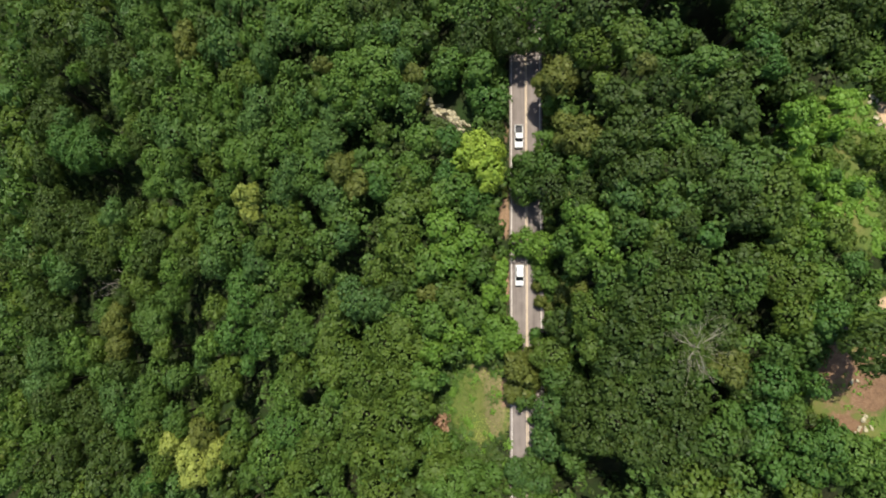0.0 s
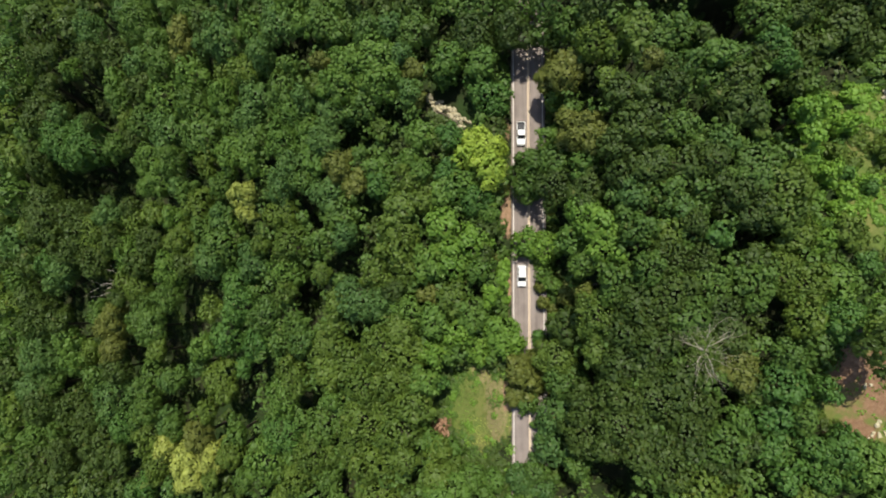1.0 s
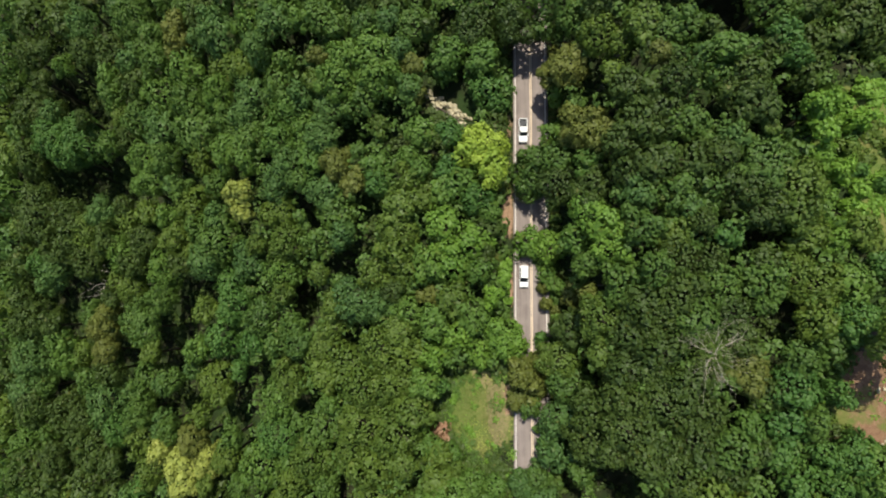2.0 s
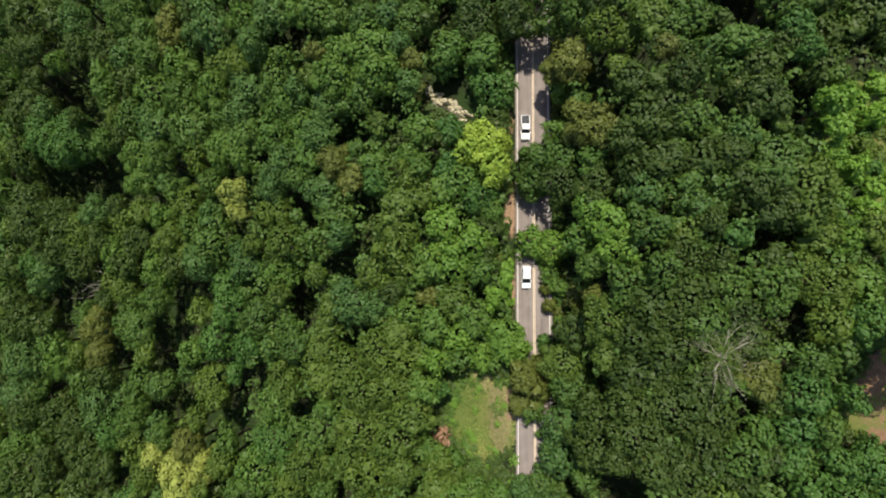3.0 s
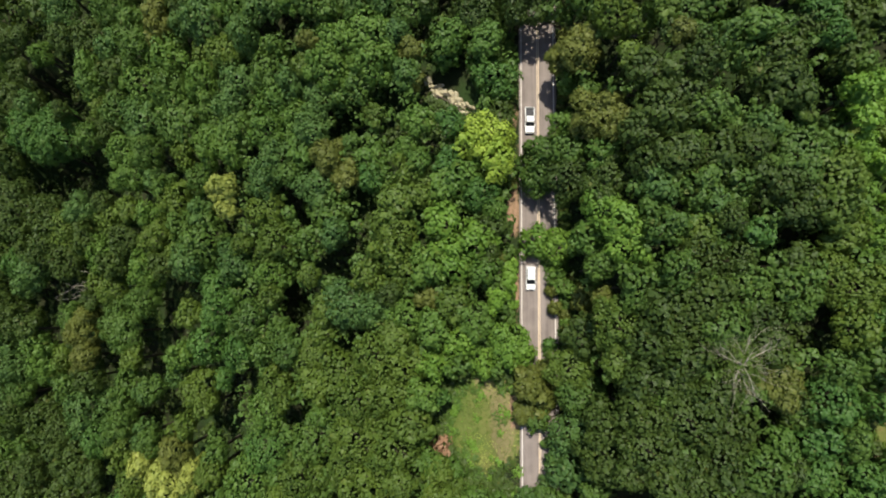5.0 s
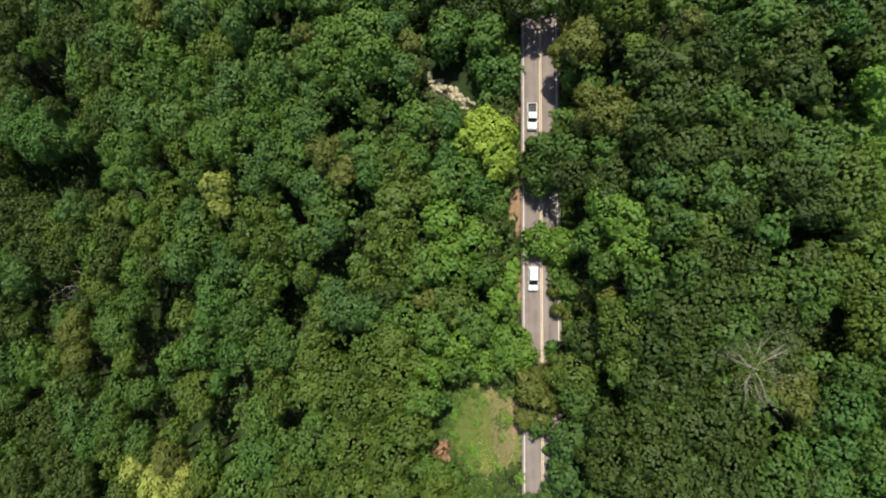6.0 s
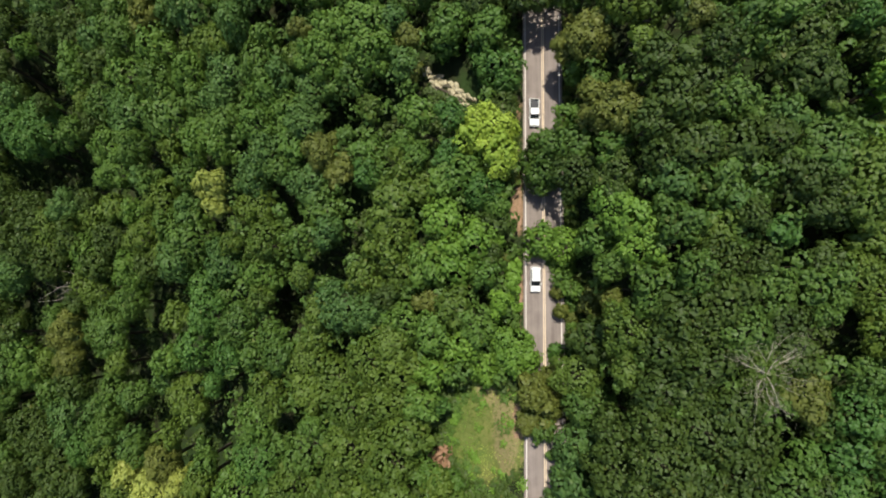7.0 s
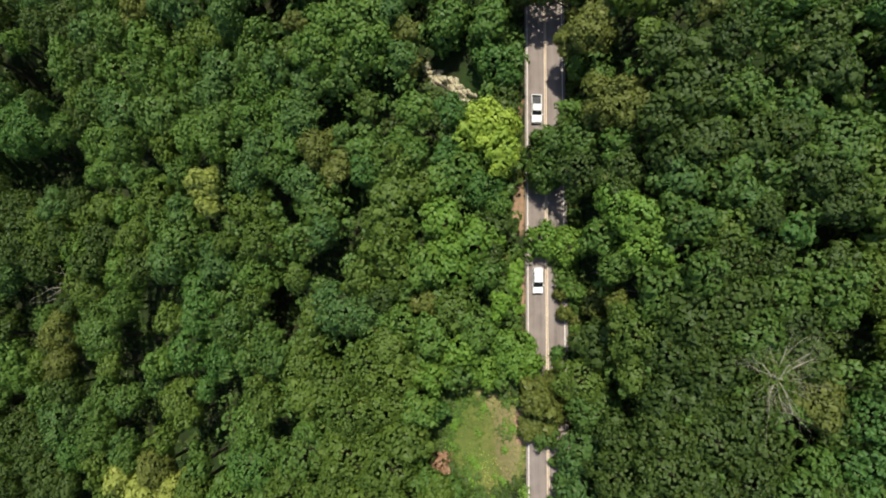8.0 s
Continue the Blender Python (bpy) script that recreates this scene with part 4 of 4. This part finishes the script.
def build_understorey():
    """Young growth that fills the gaps between the crowns, some metres below their tops."""
    rng = np.random.default_rng(14)
    pts, nrm = [], []
    for _ in range(5200):
        x, y = rng.uniform(-140, 108), rng.uniform(-56, 100)
        if abs(x - road_x(y)) < 6.5 or (-3 < x < 17 and -35 < y < -11) or in_clearing(x, y, 1.0) or math.hypot(x - 2, y - 46) < 7 or x < -50:
            continue
        if any(math.hypot(x - ox, y - oy) < orr + 0.5 for ox, oy, orr in OPEN):
            continue
        if any(math.hypot(x - px, y - py) < 0.62 * pr for px, py, pr in planted):
            continue
        base = land_at(x, y)
        z = max(base + 1.0, canopy(x, y) - (rng.uniform(2.8, 5.5) if x > 24 else rng.uniform(4.0, 7.5)))
        u = rng.normal(size=(24, 3))
        u[:, 2] = np.abs(u[:, 2]) - 0.1
        u /= np.linalg.norm(u, axis=1, keepdims=True)
        pts.append(np.array([x, y, z]) + u * rng.uniform(1.2, 2.2) * rng.uniform(0.7, 1.1, (24, 1)))
        nrm.append(u + rng.normal(size=u.shape) * 0.35 + np.array([0, 0, 0.3]))
    v, f = leaves(np.concatenate(pts), np.concatenate(nrm), 0.85, rng)
    return tagged(new("understorey", mesh_of("understorey", v, f, LEAVES["mid"])), "young green growth filling gaps between tall trees", "undergrowth", kind="stuff")


build_far_woods()
build_undergrowth()
build_understorey()


def build_scrub():
    """Sunlit bushes and tall weeds on the open ground uphill."""
    rng = np.random.default_rng(21)
    n = 800
    x, y = rng.uniform(66, 92, n), rng.uniform(-26, 48, n)
    inside = in_clearing(x, y, 1.0)
    x, y = x[inside], y[inside]
    n = len(x)
    bare = (np.hypot((x - 80) / 7.5, (y + 15.2) / 9.5) < 1) | (np.hypot((x - 87.5) / 4, (y - 38.5) / 6) < 1) | (np.hypot(x - 85.5, y - 1) < 2.5)
    sparse = ~bare | (rng.uniform(size=n) < 0.3)
    x, y, bare = x[sparse], y[sparse], bare[sparse]
    m, per = len(x), 60
    r = rng.uniform(0.5, 1.4, (m, 1))
    flat = np.repeat(np.where(bare, 0.12, 0.5)[:, None], per, 0) * np.array([[0, 0, 1.0]]) + np.array([[1.0, 1.0, 0]])
    thin = np.repeat(np.where(bare, 1.0, 0.0)[:, None], per, 0)
    c = np.repeat(np.stack([x, y, land(x, y) + 0.1], -1), per, 0)
    u = rng.normal(size=(len(c), 3))
    u[:, 2] = np.abs(u[:, 2])
    u /= np.linalg.norm(u, axis=1, keepdims=True)
    reach = rng.uniform(0.6, 1.1, (len(c), 1)) * (1 - thin) + rng.uniform(0.0, 1.5, (len(c), 1)) * thin
    p, w = c + u * np.repeat(r, per, 0) * reach * flat, u + rng.normal(size=u.shape) * 0.4 + np.array([0, 0, 0.4])
    keep = (thin[:, 0] < 0.5) | (rng.uniform(size=len(c)) < 0.12)
    p[:, 2] += land(p[:, 0], p[:, 1]) - c[:, 2] + 0.1
    v, f = leaves(p[keep], w[keep], 0.55, rng)
    me = mesh_of("scrub", v, f, LEAVES["lime"])
    me.materials.append(LEAVES["olive"])
    tone = (np.sin(0.45 * p[keep, 0] + 0.3 * p[keep, 1]) + np.sin(0.37 * p[keep, 1] - 0.2 * p[keep, 0]) > 0.2).astype(np.int32)
    me.polygons.foreach_set("material_index", np.concatenate([tone, tone]))
    tagged(new("scrub", me), "bright green weeds and low bushes on open ground", "scrub", kind="stuff")


build_scrub()


# ---- bare and broken trees ----
def branch(bm, rnd, p, way, length, r, depth, droop=0.0):
    """A crooked bough that forks."""
    way = Vector(way).normalized()
    for _ in range(3):
        way = (way + Vector((rnd.uniform(-0.22, 0.22), rnd.uniform(-0.22, 0.22), rnd.uniform(-0.1, 0.2) - droop))).normalized()
        q = p + way * length / 3
        tube(bm, p, q, r, r * 0.78, 5)
        p, r = q, r * 0.78
        if depth > 0:
            side = way.cross(Vector((rnd.uniform(-1, 1), rnd.uniform(-1, 1), rnd.uniform(-1, 1)))).normalized()
            branch(bm, rnd, p, way + side * rnd.uniform(0.6, 1.0), length * rnd.uniform(0.45, 0.7), r * 0.6, depth - 1, droop)


def dead_tree(x, y, height, spread, lean, boughs, label, seed, leafy="", aim=0.0, fan=6.28, thick=0.1, stray=0.2, forks=2):
    """A leafless tree whose boughs fan out from its top, round the heading aim."""
    rnd = random.Random(seed)
    base = land_at(x, y)
    thing = tagged(new("dead_tree"), label, "tree")
    thing.location = (x, y, base)
    bm = bmesh.new()
    p, r = Vector((0, 0, -0.3)), thick * 2.6
    for k in range(4):
        q = Vector((lean[0] * (k + 1) / 4, lean[1] * (k + 1) / 4, height * (k + 1) / 4))
        tube(bm, p, q, r, r * 0.82, 7)
        p, r = q, r * 0.82
    part("trunk", bm, DEAD_WOOD, thing)
    for k in range(boughs):
        a = aim + fan * ((k + 0.5) / boughs - 0.5) + rnd.uniform(-stray, stray)
        bm = bmesh.new()
        start = p - Vector((lean[0], lean[1], height)) * rnd.uniform(0, 0.14)
        branch(bm, rnd, start, (math.cos(a), math.sin(a), rnd.uniform(0.05, 0.6)), spread * rnd.uniform(0.4, 1.3), thick * rnd.uniform(0.5, 1.3), forks)
        part("bough", bm, DEAD_WOOD, thing, "bleached leafless bough")
    if leafy:
        rng = np.random.default_rng(seed)
        n = 1700
        u = rng.normal(size=(n, 3))
        u /= np.linalg.norm(u, axis=1, keepdims=True)
        c = np.array([p.x, p.y, p.z - 1.7]) + u * spread * np.array([0.9, 0.9, 0.34]) * rng.uniform(0.4, 1.0, (n, 1))
        v, f = leaves(c, u + rng.normal(size=u.shape) * 0.6, 0.42, rng)
        ob = new("foliage", mesh_of("foliage", v, f, LEAVES[leafy]))
        ob.parent = thing
        ob["label"] = "thin dull green leaves"
    return thing


dead_tree(46.9, -6.6, 21.0, 4.9, (0.7, -0.6), 26, "half-dead tree with pale bare boughs above thin leaves", 4, "olive", thick=0.062, stray=0.6, forks=3)
dead_tree(-89.9, 8.3, 11.0, 10.5, (-2.0, 0.0), 5, "leafless grey dead tree leaning over a dark gap", 9, "", math.pi, 0.5, 0.10, 0.08, 1)
dead_tree(24.7, -4.7, 6.5, 1.6, (0.3, -0.2), 6, "small broken bleached snag beside the road", 15, thick=0.08)


# ---- rocks ----
def boulder(name, x, y, rx, ry, rz, turn, seed, label):
    """An angular block: the hull of a few points, chipped and worn."""
    rnd = random.Random(seed)
    bm = bmesh.new()
    for _ in range(16):
        d = Vector((rnd.gauss(0, 1), rnd.gauss(0, 1), rnd.gauss(0, 1))).normalized()
        bm.verts.new((d.x * rx, d.y * ry, d.z * rz))
    hull = bmesh.ops.convex_hull(bm, input=bm.verts[:])
    bmesh.ops.delete(bm, geom=[g for g in hull["geom_interior"] if isinstance(g, bmesh.types.BMVert)], context="VERTS")
    bmesh.ops.bevel(bm, geom=bm.edges[:], offset=0.07, segments=1, affect="EDGES", clamp_overlap=True)
    me = bpy.data.meshes.new(name)
    bm.to_mesh(me)
    bm.free()
    me.materials.append(ROCK)
    ob = tagged(new(name, me), label, "rock", "rock outcrop")
    ob.location, ob.rotation_euler = (x, y, land_at(x, y) + 0.3 * rz), (rnd.uniform(-0.2, 0.2), rnd.uniform(-0.2, 0.2), turn)
    return ob


def rock_bank():
    """A ragged band of pale blocks down the bank, and a dark log lying below it."""
    rnd = random.Random(12)
    for k in range(44):
        t = k / 43
        x, y = -3.4 + 9.2 * t + rnd.uniform(-1.1, 1.1), 51.3 - 8.0 * t + rnd.uniform(-0.6, 1.6)
        big = rnd.uniform(0.45, 1.45) * (1.2 - 0.6 * t)
        boulder("boulder", x, y, big, big * rnd.uniform(0.55, 0.85), big * rnd.uniform(0.8, 1.2), rnd.uniform(-1.2, 0.2), 100 + k, "pale weathered limestone block on the bank below the road")
    bm = bmesh.new()
    p, r = Vector((-1.6, 48.3, land_at(-1.6, 48.3) + 1.2)), 0.26
    for x, y in ((0.7, 46.9), (3.0, 44.9), (5.2, 42.8)):
        q = Vector((x, y, land_at(x, y) + 0.7))
        tube(bm, p, q, r, r * 0.9, 8)
        p, r = q, r * 0.9
    me = bpy.data.meshes.new("fallen_log")
    bm.to_mesh(me)
    bm.free()
    me.materials.append(BARK)
    tagged(new("fallen_log", me), "dark fallen log lying across pale rocks", "log")


rock_bank()
for k in range(8):
    boulder("stone", 78.2 + 0.5 * k + 0.3 * math.sin(3 * k), -23.9 + 0.22 * k + 0.4 * math.sin(5 * k), 0.5 + 0.1 * (k % 3), 0.4, 0.2, 0.3 * k, 70 + k, "pale pinkish stone lying on bare red earth")
for k, (x, y, big) in enumerate(((84.6, 41.6, 0.9), (85.6, 41.0, 0.7), (84.2, 40.6, 0.6), (85.2, 42.4, 0.6), (85.0, 37.2, 0.7), (85.4, 36.0, 0.6), (79.2, -14.0, 0.8), (80.0, -13.8, 0.5), (80.8, -21.1, 0.7), (81.2, -20.4, 0.5))):
    boulder("stone", x, y, big, 0.75 * big, 0.6 * big, k * 1.3, 40 + k * 3, "pale stone lying on bare sandy earth")
boulder("boulder", 76.2, 34.9, 0.8, 0.7, 0.7, 0.4, 91, "pale grey boulder standing in a weedy meadow")
boulder("boulder", 68.5, 31.2, 0.8, 0.6, 0.6, 1.1, 93, "dull pinkish boulder at the edge of a meadow")


# ---- shrubs on the verges ----
def shrub(leaf, x, y, r):
    """A low bush that stands on the ground with its leaves down to it."""
    store, s = crown_for(leaf, r, 0)
    ob = tagged(new("shrub", store[0]), {"brown": "low brownish feathery bush on the road verge", "lime": "low bright lime-green bush on the road verge"}.get(leaf, "low green bush on the road verge"), "bush", "verge bushes")
    ob.location = (x, y, land_at(x, y) + 0.35 * r)
    ob.rotation_euler = (0, 0, 1.7 * x + 0.9 * y)
    ob.scale = (s, s, s * 0.85)


def verge_shrubs():
    rnd = random.Random(44)
    y = -37.0
    while y < 62:
        r = rnd.uniform(1.0, 1.9)
        if not 27 < y < 35:
            shrub(rnd.choice(("brown", "brown", "olive", "light", "mid")), road_x(y) + 4.2 + r * rnd.uniform(0.75, 1.1), y, r)
        y += r * rnd.uniform(1.0, 1.7)
    y = -8.0
    while y < 70:
        r = rnd.uniform(0.9, 1.7)
        if not (15.5 < y < 27 or 38 < y < 48 or 1 < y < 12):
            shrub(rnd.choice(("brown", "light", "olive", "mid", "mid")), road_x(y) - 5.0 - r * rnd.uniform(0.8, 1.6), y, r)
        y += r * rnd.uniform(0.8, 1.5)
    for y, r in ((10.5, 1.5), (8.2, 1.9), (5.6, 1.7), (2.6, 1.4)):
        shrub("lime", road_x(y) - 4.6 - r * 0.9, y, r)


verge_shrubs()


# ---- vehicles ----
def paint_material(name, colour, rough):
    w = Mat(name)
    n = w.noise(1.5, 4.0)
    w.done(w.mix(w.span(n, 0.4, 0.7, 0.0, 0.2), colour, tuple(c * 0.8 for c in colour)), rough)
    w.bsdf.inputs["Coat Weight"].default_value = 0.4
    return w.m


WHITE_PAINT = paint_material("white_car_paint", (0.64, 0.64, 0.62), 0.35)
DARK_GLASS = paint_material("dark_car_glass", (0.012, 0.014, 0.016), 0.05)
RUBBER = paint_material("black_tyre_rubber", (0.02, 0.02, 0.02), 0.8)
DARK_TRIM = paint_material("black_plastic_trim", (0.03, 0.03, 0.032), 0.6)
STEEL = paint_material("grey_wheel_metal", (0.45, 0.45, 0.46), 0.3)
LAMP = paint_material("clear_lamp_lens", (0.6, 0.6, 0.58), 0.1)
RED_LAMP = paint_material("red_lamp_lens", (0.35, 0.02, 0.02), 0.15)


def prism(outline, half, taper=0.0, z_taper=None, bevel=0.05):
    """A body from a side outline of (y, z), 2 * half wide, narrowing by taper at its top."""
    bm = bmesh.new()
    zs = [z for _, z in outline]
    lo, hi = min(zs), max(zs)
    rings = []
    for side in (-1, 1):
        rings.append([bm.verts.new((side * (half - taper * (z - lo) / (hi - lo)), y, z)) for y, z in outline])
    n = len(outline)
    for k in range(n):
        bm.faces.new((rings[0][k], rings[0][(k + 1) % n], rings[1][(k + 1) % n], rings[1][k]))
    bm.faces.new(rings[0][::-1])
    bm.faces.new(rings[1])
    bmesh.ops.recalc_face_normals(bm, faces=bm.faces)
    if bevel:
        bmesh.ops.bevel(bm, geom=bm.edges[:], offset=bevel, segments=2, affect="EDGES", clamp_overlap=True)
    return bm


def box(x0, x1, y0, y1, z0, z1, bevel=0.02):
    return prism(((y0, z0), (y1, z0), (y1, z1), (y0, z1)), (x1 - x0) / 2, bevel=bevel), (x0 + x1) / 2


def box_part(name, dims, material, parent, label="", bevel=0.02):
    bm, x = box(*dims, bevel)
    bmesh.ops.translate(bm, verts=bm.verts, vec=(x, 0, 0))
    return part(name, bm, material, parent, label)


def pane(name, corners, parent, label="", thick=0.02):
    """A glass pane of four corners with a little thickness."""
    bm = bmesh.new()
    f = bm.faces.new([bm.verts.new(c) for c in corners])
    f.normal_update()
    n = f.normal.copy()
    g = bmesh.ops.extrude_face_region(bm, geom=[f])
    bmesh.ops.translate(bm, verts=[e for e in g["geom"] if isinstance(e, bmesh.types.BMVert)], vec=n * thick)
    bmesh.ops.recalc_face_normals(bm, faces=bm.faces)
    return part(name, bm, DARK_GLASS, parent, label)


def wheels(thing, half, ys, r):
    for y in ys:
        for side in (-1, 1):
            bm = bmesh.new()
            bmesh.ops.create_cone(bm, cap_ends=True, segments=20, radius1=r, radius2=r, depth=0.24, matrix=Matrix.Rotation(math.pi / 2, 4, "Y"))
            bmesh.ops.bevel(bm, geom=[e for e in bm.edges if e.calc_face_angle(0) > 1], offset=0.03, segments=2, affect="EDGES")
            bmesh.ops.translate(bm, verts=bm.verts, vec=(side * (half - 0.12), y, r))
            wheel = part("tyre", bm, RUBBER, thing)
            bm = bmesh.new()
            bmesh.ops.create_cone(bm, cap_ends=True, segments=16, radius1=r * 0.62, radius2=r * 0.5, depth=0.05, matrix=Matrix.Rotation(side * math.pi / 2, 4, "Y"))
            bmesh.ops.translate(bm, verts=bm.verts, vec=(side * (half + 0.02), y, r))
            part("rim", bm, STEEL, wheel)


def lamps_and_mirrors(thing, half, front, back, z):
    for side in (-1, 1):
        box_part("headlight", (side * (half - 0.3) - 0.2, side * (half - 0.3) + 0.2, front - 0.02, front + 0.12, z, z + 0.16), LAMP, thing)
        box_part("tail_light", (side * (half - 0.14) - 0.1, side * (half - 0.14) + 0.1, back - 0.08, back + 0.02, z + 0.05, z + 0.4), RED_LAMP, thing)
        box_part("mirror", (side * (half + 0.12) - 0.11, side * (half + 0.12) + 0.11, front + 1.42, front + 1.62, 1.05, 1.25), WHITE_PAINT, thing)


def white_van(x, y):
    """Faces -y: a long-roofed people carrier."""
    v = tagged(new("van"), "white people carrier on the asphalt road", "van")
    part("body", prism(((-2.45, 0.35), (2.4, 0.35), (2.45, 0.95), (-1.2, 1.02), (-2.3, 0.86), (-2.47, 0.6)), 0.96, 0.04, bevel=0.07), WHITE_PAINT, v)
    part("cabin", prism(((-1.35, 0.98), (2.42, 0.95), (2.2, 1.66), (-0.35, 1.70)), 0.90, 0.14, bevel=0.05), DARK_GLASS, v, "dark glazed cabin")
    part("roof", prism(((-0.45, 1.66), (2.26, 1.62), (2.2, 1.74), (-0.2, 1.78)), 0.80, 0.06, bevel=0.04), WHITE_PAINT, v)
    for s in (-1, 1):
        for y0, y1 in ((-0.35, -0.27), (0.7, 0.82), (1.75, 2.3)):
            box_part("pillar", (s * 0.83 - 0.05, s * 0.83 + 0.05, y0, y1, 0.95, 1.66), WHITE_PAINT, v)
        box_part("roof_rail", (s * 0.66 - 0.025, s * 0.66 + 0.025, 0.1, 2.0, 1.77, 1.83), DARK_TRIM, v, "black roof rail")
    box_part("bumper", (-0.94, 0.94, -2.54, -2.38, 0.32, 0.56), DARK_TRIM, v, bevel=0.04)
    box_part("bumper", (-0.94, 0.94, 2.36, 2.52, 0.36, 0.6), WHITE_PAINT, v, bevel=0.04)
    wheels(v, 0.95, (-1.5, 1.45), 0.34)
    lamps_and_mirrors(v, 0.94, -2.44, 2.44, 0.62)
    v.location, v.rotation_euler = (x, y, 0.003), (0, 0, -math.atan(0.0105))
    return v


def white_pickup(x, y):
    """Faces -y: a crew cab in front of an open bed."""
    v = tagged(new("pickup_truck"), "white pickup truck with an open dark bed on the road", "truck")
    part("body", prism(((-2.75, 0.45), (0.75, 0.45), (0.75, 1.12), (-1.35, 1.15), (-2.65, 1.02), (-2.78, 0.7)), 0.98, 0.04, bevel=0.07), WHITE_PAINT, v)
    part("cabin", prism(((-1.45, 1.1), (0.72, 1.08), (0.55, 1.78), (-0.6, 1.82)), 0.92, 0.14, bevel=0.05), DARK_GLASS, v, "dark glazed cabin")
    part("roof", prism(((-0.72, 1.78), (0.62, 1.75), (0.55, 1.88), (-0.5, 1.91)), 0.82, 0.06, bevel=0.04), WHITE_PAINT, v)
    for s in (-1, 1):
        box_part("pillar", (s * 0.86 - 0.05, s * 0.86 + 0.05, 0.0, 0.12, 1.1, 1.78), WHITE_PAINT, v)
        box_part("bed_side", (s * 0.92 - 0.06, s * 0.92 + 0.06, 0.78, 2.75, 0.5, 1.15), WHITE_PAINT, v)
    box_part("bed_floor", (-0.86, 0.86, 0.76, 2.72, 0.55, 0.68), DARK_TRIM, v, "dark bed liner")
    box_part("tailgate", (-0.86, 0.86, 2.68, 2.78, 0.6, 1.13), WHITE_PAINT, v)
    box_part("bumper", (-0.96, 0.96, -2.86, -2.7, 0.42, 0.68), STEEL, v, bevel=0.04)
    box_part("bumper", (-0.96, 0.96, 2.78, 2.92, 0.45, 0.62), STEEL, v, bevel=0.04)
    wheels(v, 0.98, (-1.75, 1.75), 0.39)
    lamps_and_mirrors(v, 0.96, -2.76, 2.76, 0.72)
    v.location, v.rotation_euler = (x, y, 0.003), (0, 0, -math.atan(0.0105))
    return v


white_van(18.05, 8.0)
white_pickup(18.35, 41.6)


# ---- grass ----
def build_grass():
    """Tufts of long grass on the clearing beside the road."""
    rng = np.random.default_rng(31)
    n = 2600
    x, y = rng.uniform(-1.5, 15.2, n), rng.uniform(-36, -10.5, n)
    keep = blob(x, y, 8.0, -22.5, 8.2, 11.5) > rng.uniform(0.0, 1.0, n)
    x, y = x[keep], y[keep]
    c = np.stack([x, y, land(x, y) + 0.12], -1)
    u = rng.normal(size=c.shape) * 0.6 + np.array([0, 0, 0.8])
    v, f = leaves(c, u, 0.34, rng, 0.5)
    me = mesh_of("grass", v, f, LEAVES["olive"])
    me.materials.append(LEAVES["golden"])
    me.materials.append(LEAVES["lime"])
    patch = np.sin(0.5 * x + 0.3 * y) + np.sin(0.41 * y - 0.2 * x + 2) + rng.normal(size=len(x)) * 0.7
    kind = np.where(x < 6.5, np.where(patch > 0.3, 2, 0), np.where(patch > 0.6, 1, 0))
    me.polygons.foreach_set("material_index", np.concatenate([kind, kind]).astype(np.int32))
    tagged(new("grass", me), "uneven olive and yellowish long grass on a clearing", "grass", kind="stuff")


build_grass()


def build_weeds():
    """Low leafy weeds and bramble that close in on the clearing from its edges."""
    rng = np.random.default_rng(52)
    n, per = 950, 30
    x, y = rng.uniform(-3, 15.5, n), rng.uniform(-38, -8, n)
    inside = np.hypot((x - 9.0) / 6.5, (y + 22.5) / 10.5)
    near_road = np.clip((x - 12) / 3, 0, 1)
    tangle = np.sin(0.9 * x + 0.5 * y) * np.sin(0.7 * y - 0.3 * x)
    keep = (inside - 0.55 * near_road + 0.5 * tangle > rng.uniform(0.62, 1.2, n)) | (np.hypot(x - 4.5, y + 31) < 3.2) | (np.hypot(x - 12.2, y + 20) < 1.5)
    x, y = x[keep], y[keep]
    m = len(x)
    r = rng.uniform(0.5, 1.3, (m, 1))
    c = np.repeat(np.stack([x, y, land(x, y)], -1), per, 0)
    u = rng.normal(size=(m * per, 3))
    u[:, 2] = np.abs(u[:, 2])
    u /= np.linalg.norm(u, axis=1, keepdims=True)
    p = c + u * np.repeat(r, per, 0) * rng.uniform(0.5, 1.1, (m * per, 1)) * np.array([1, 1, 0.7])
    v, f = leaves(p, u + rng.normal(size=u.shape) * 0.4 + np.array([0, 0, 0.5]), 0.36, rng)
    me = mesh_of("weeds", v, f, LEAVES["light"])
    me.materials.append(LEAVES["lime"])
    me.materials.append(LEAVES["mid"])
    kind = np.repeat(np.where(tangle > 0.45, 1, np.where(tangle < -0.35, 2, 0))[keep], per)
    me.polygons.foreach_set("material_index", np.concatenate([kind, kind]).astype(np.int32))
    tagged(new("weeds", me), "tangled green weeds and bramble round the clearing", "weeds", kind="stuff")


build_weeds()
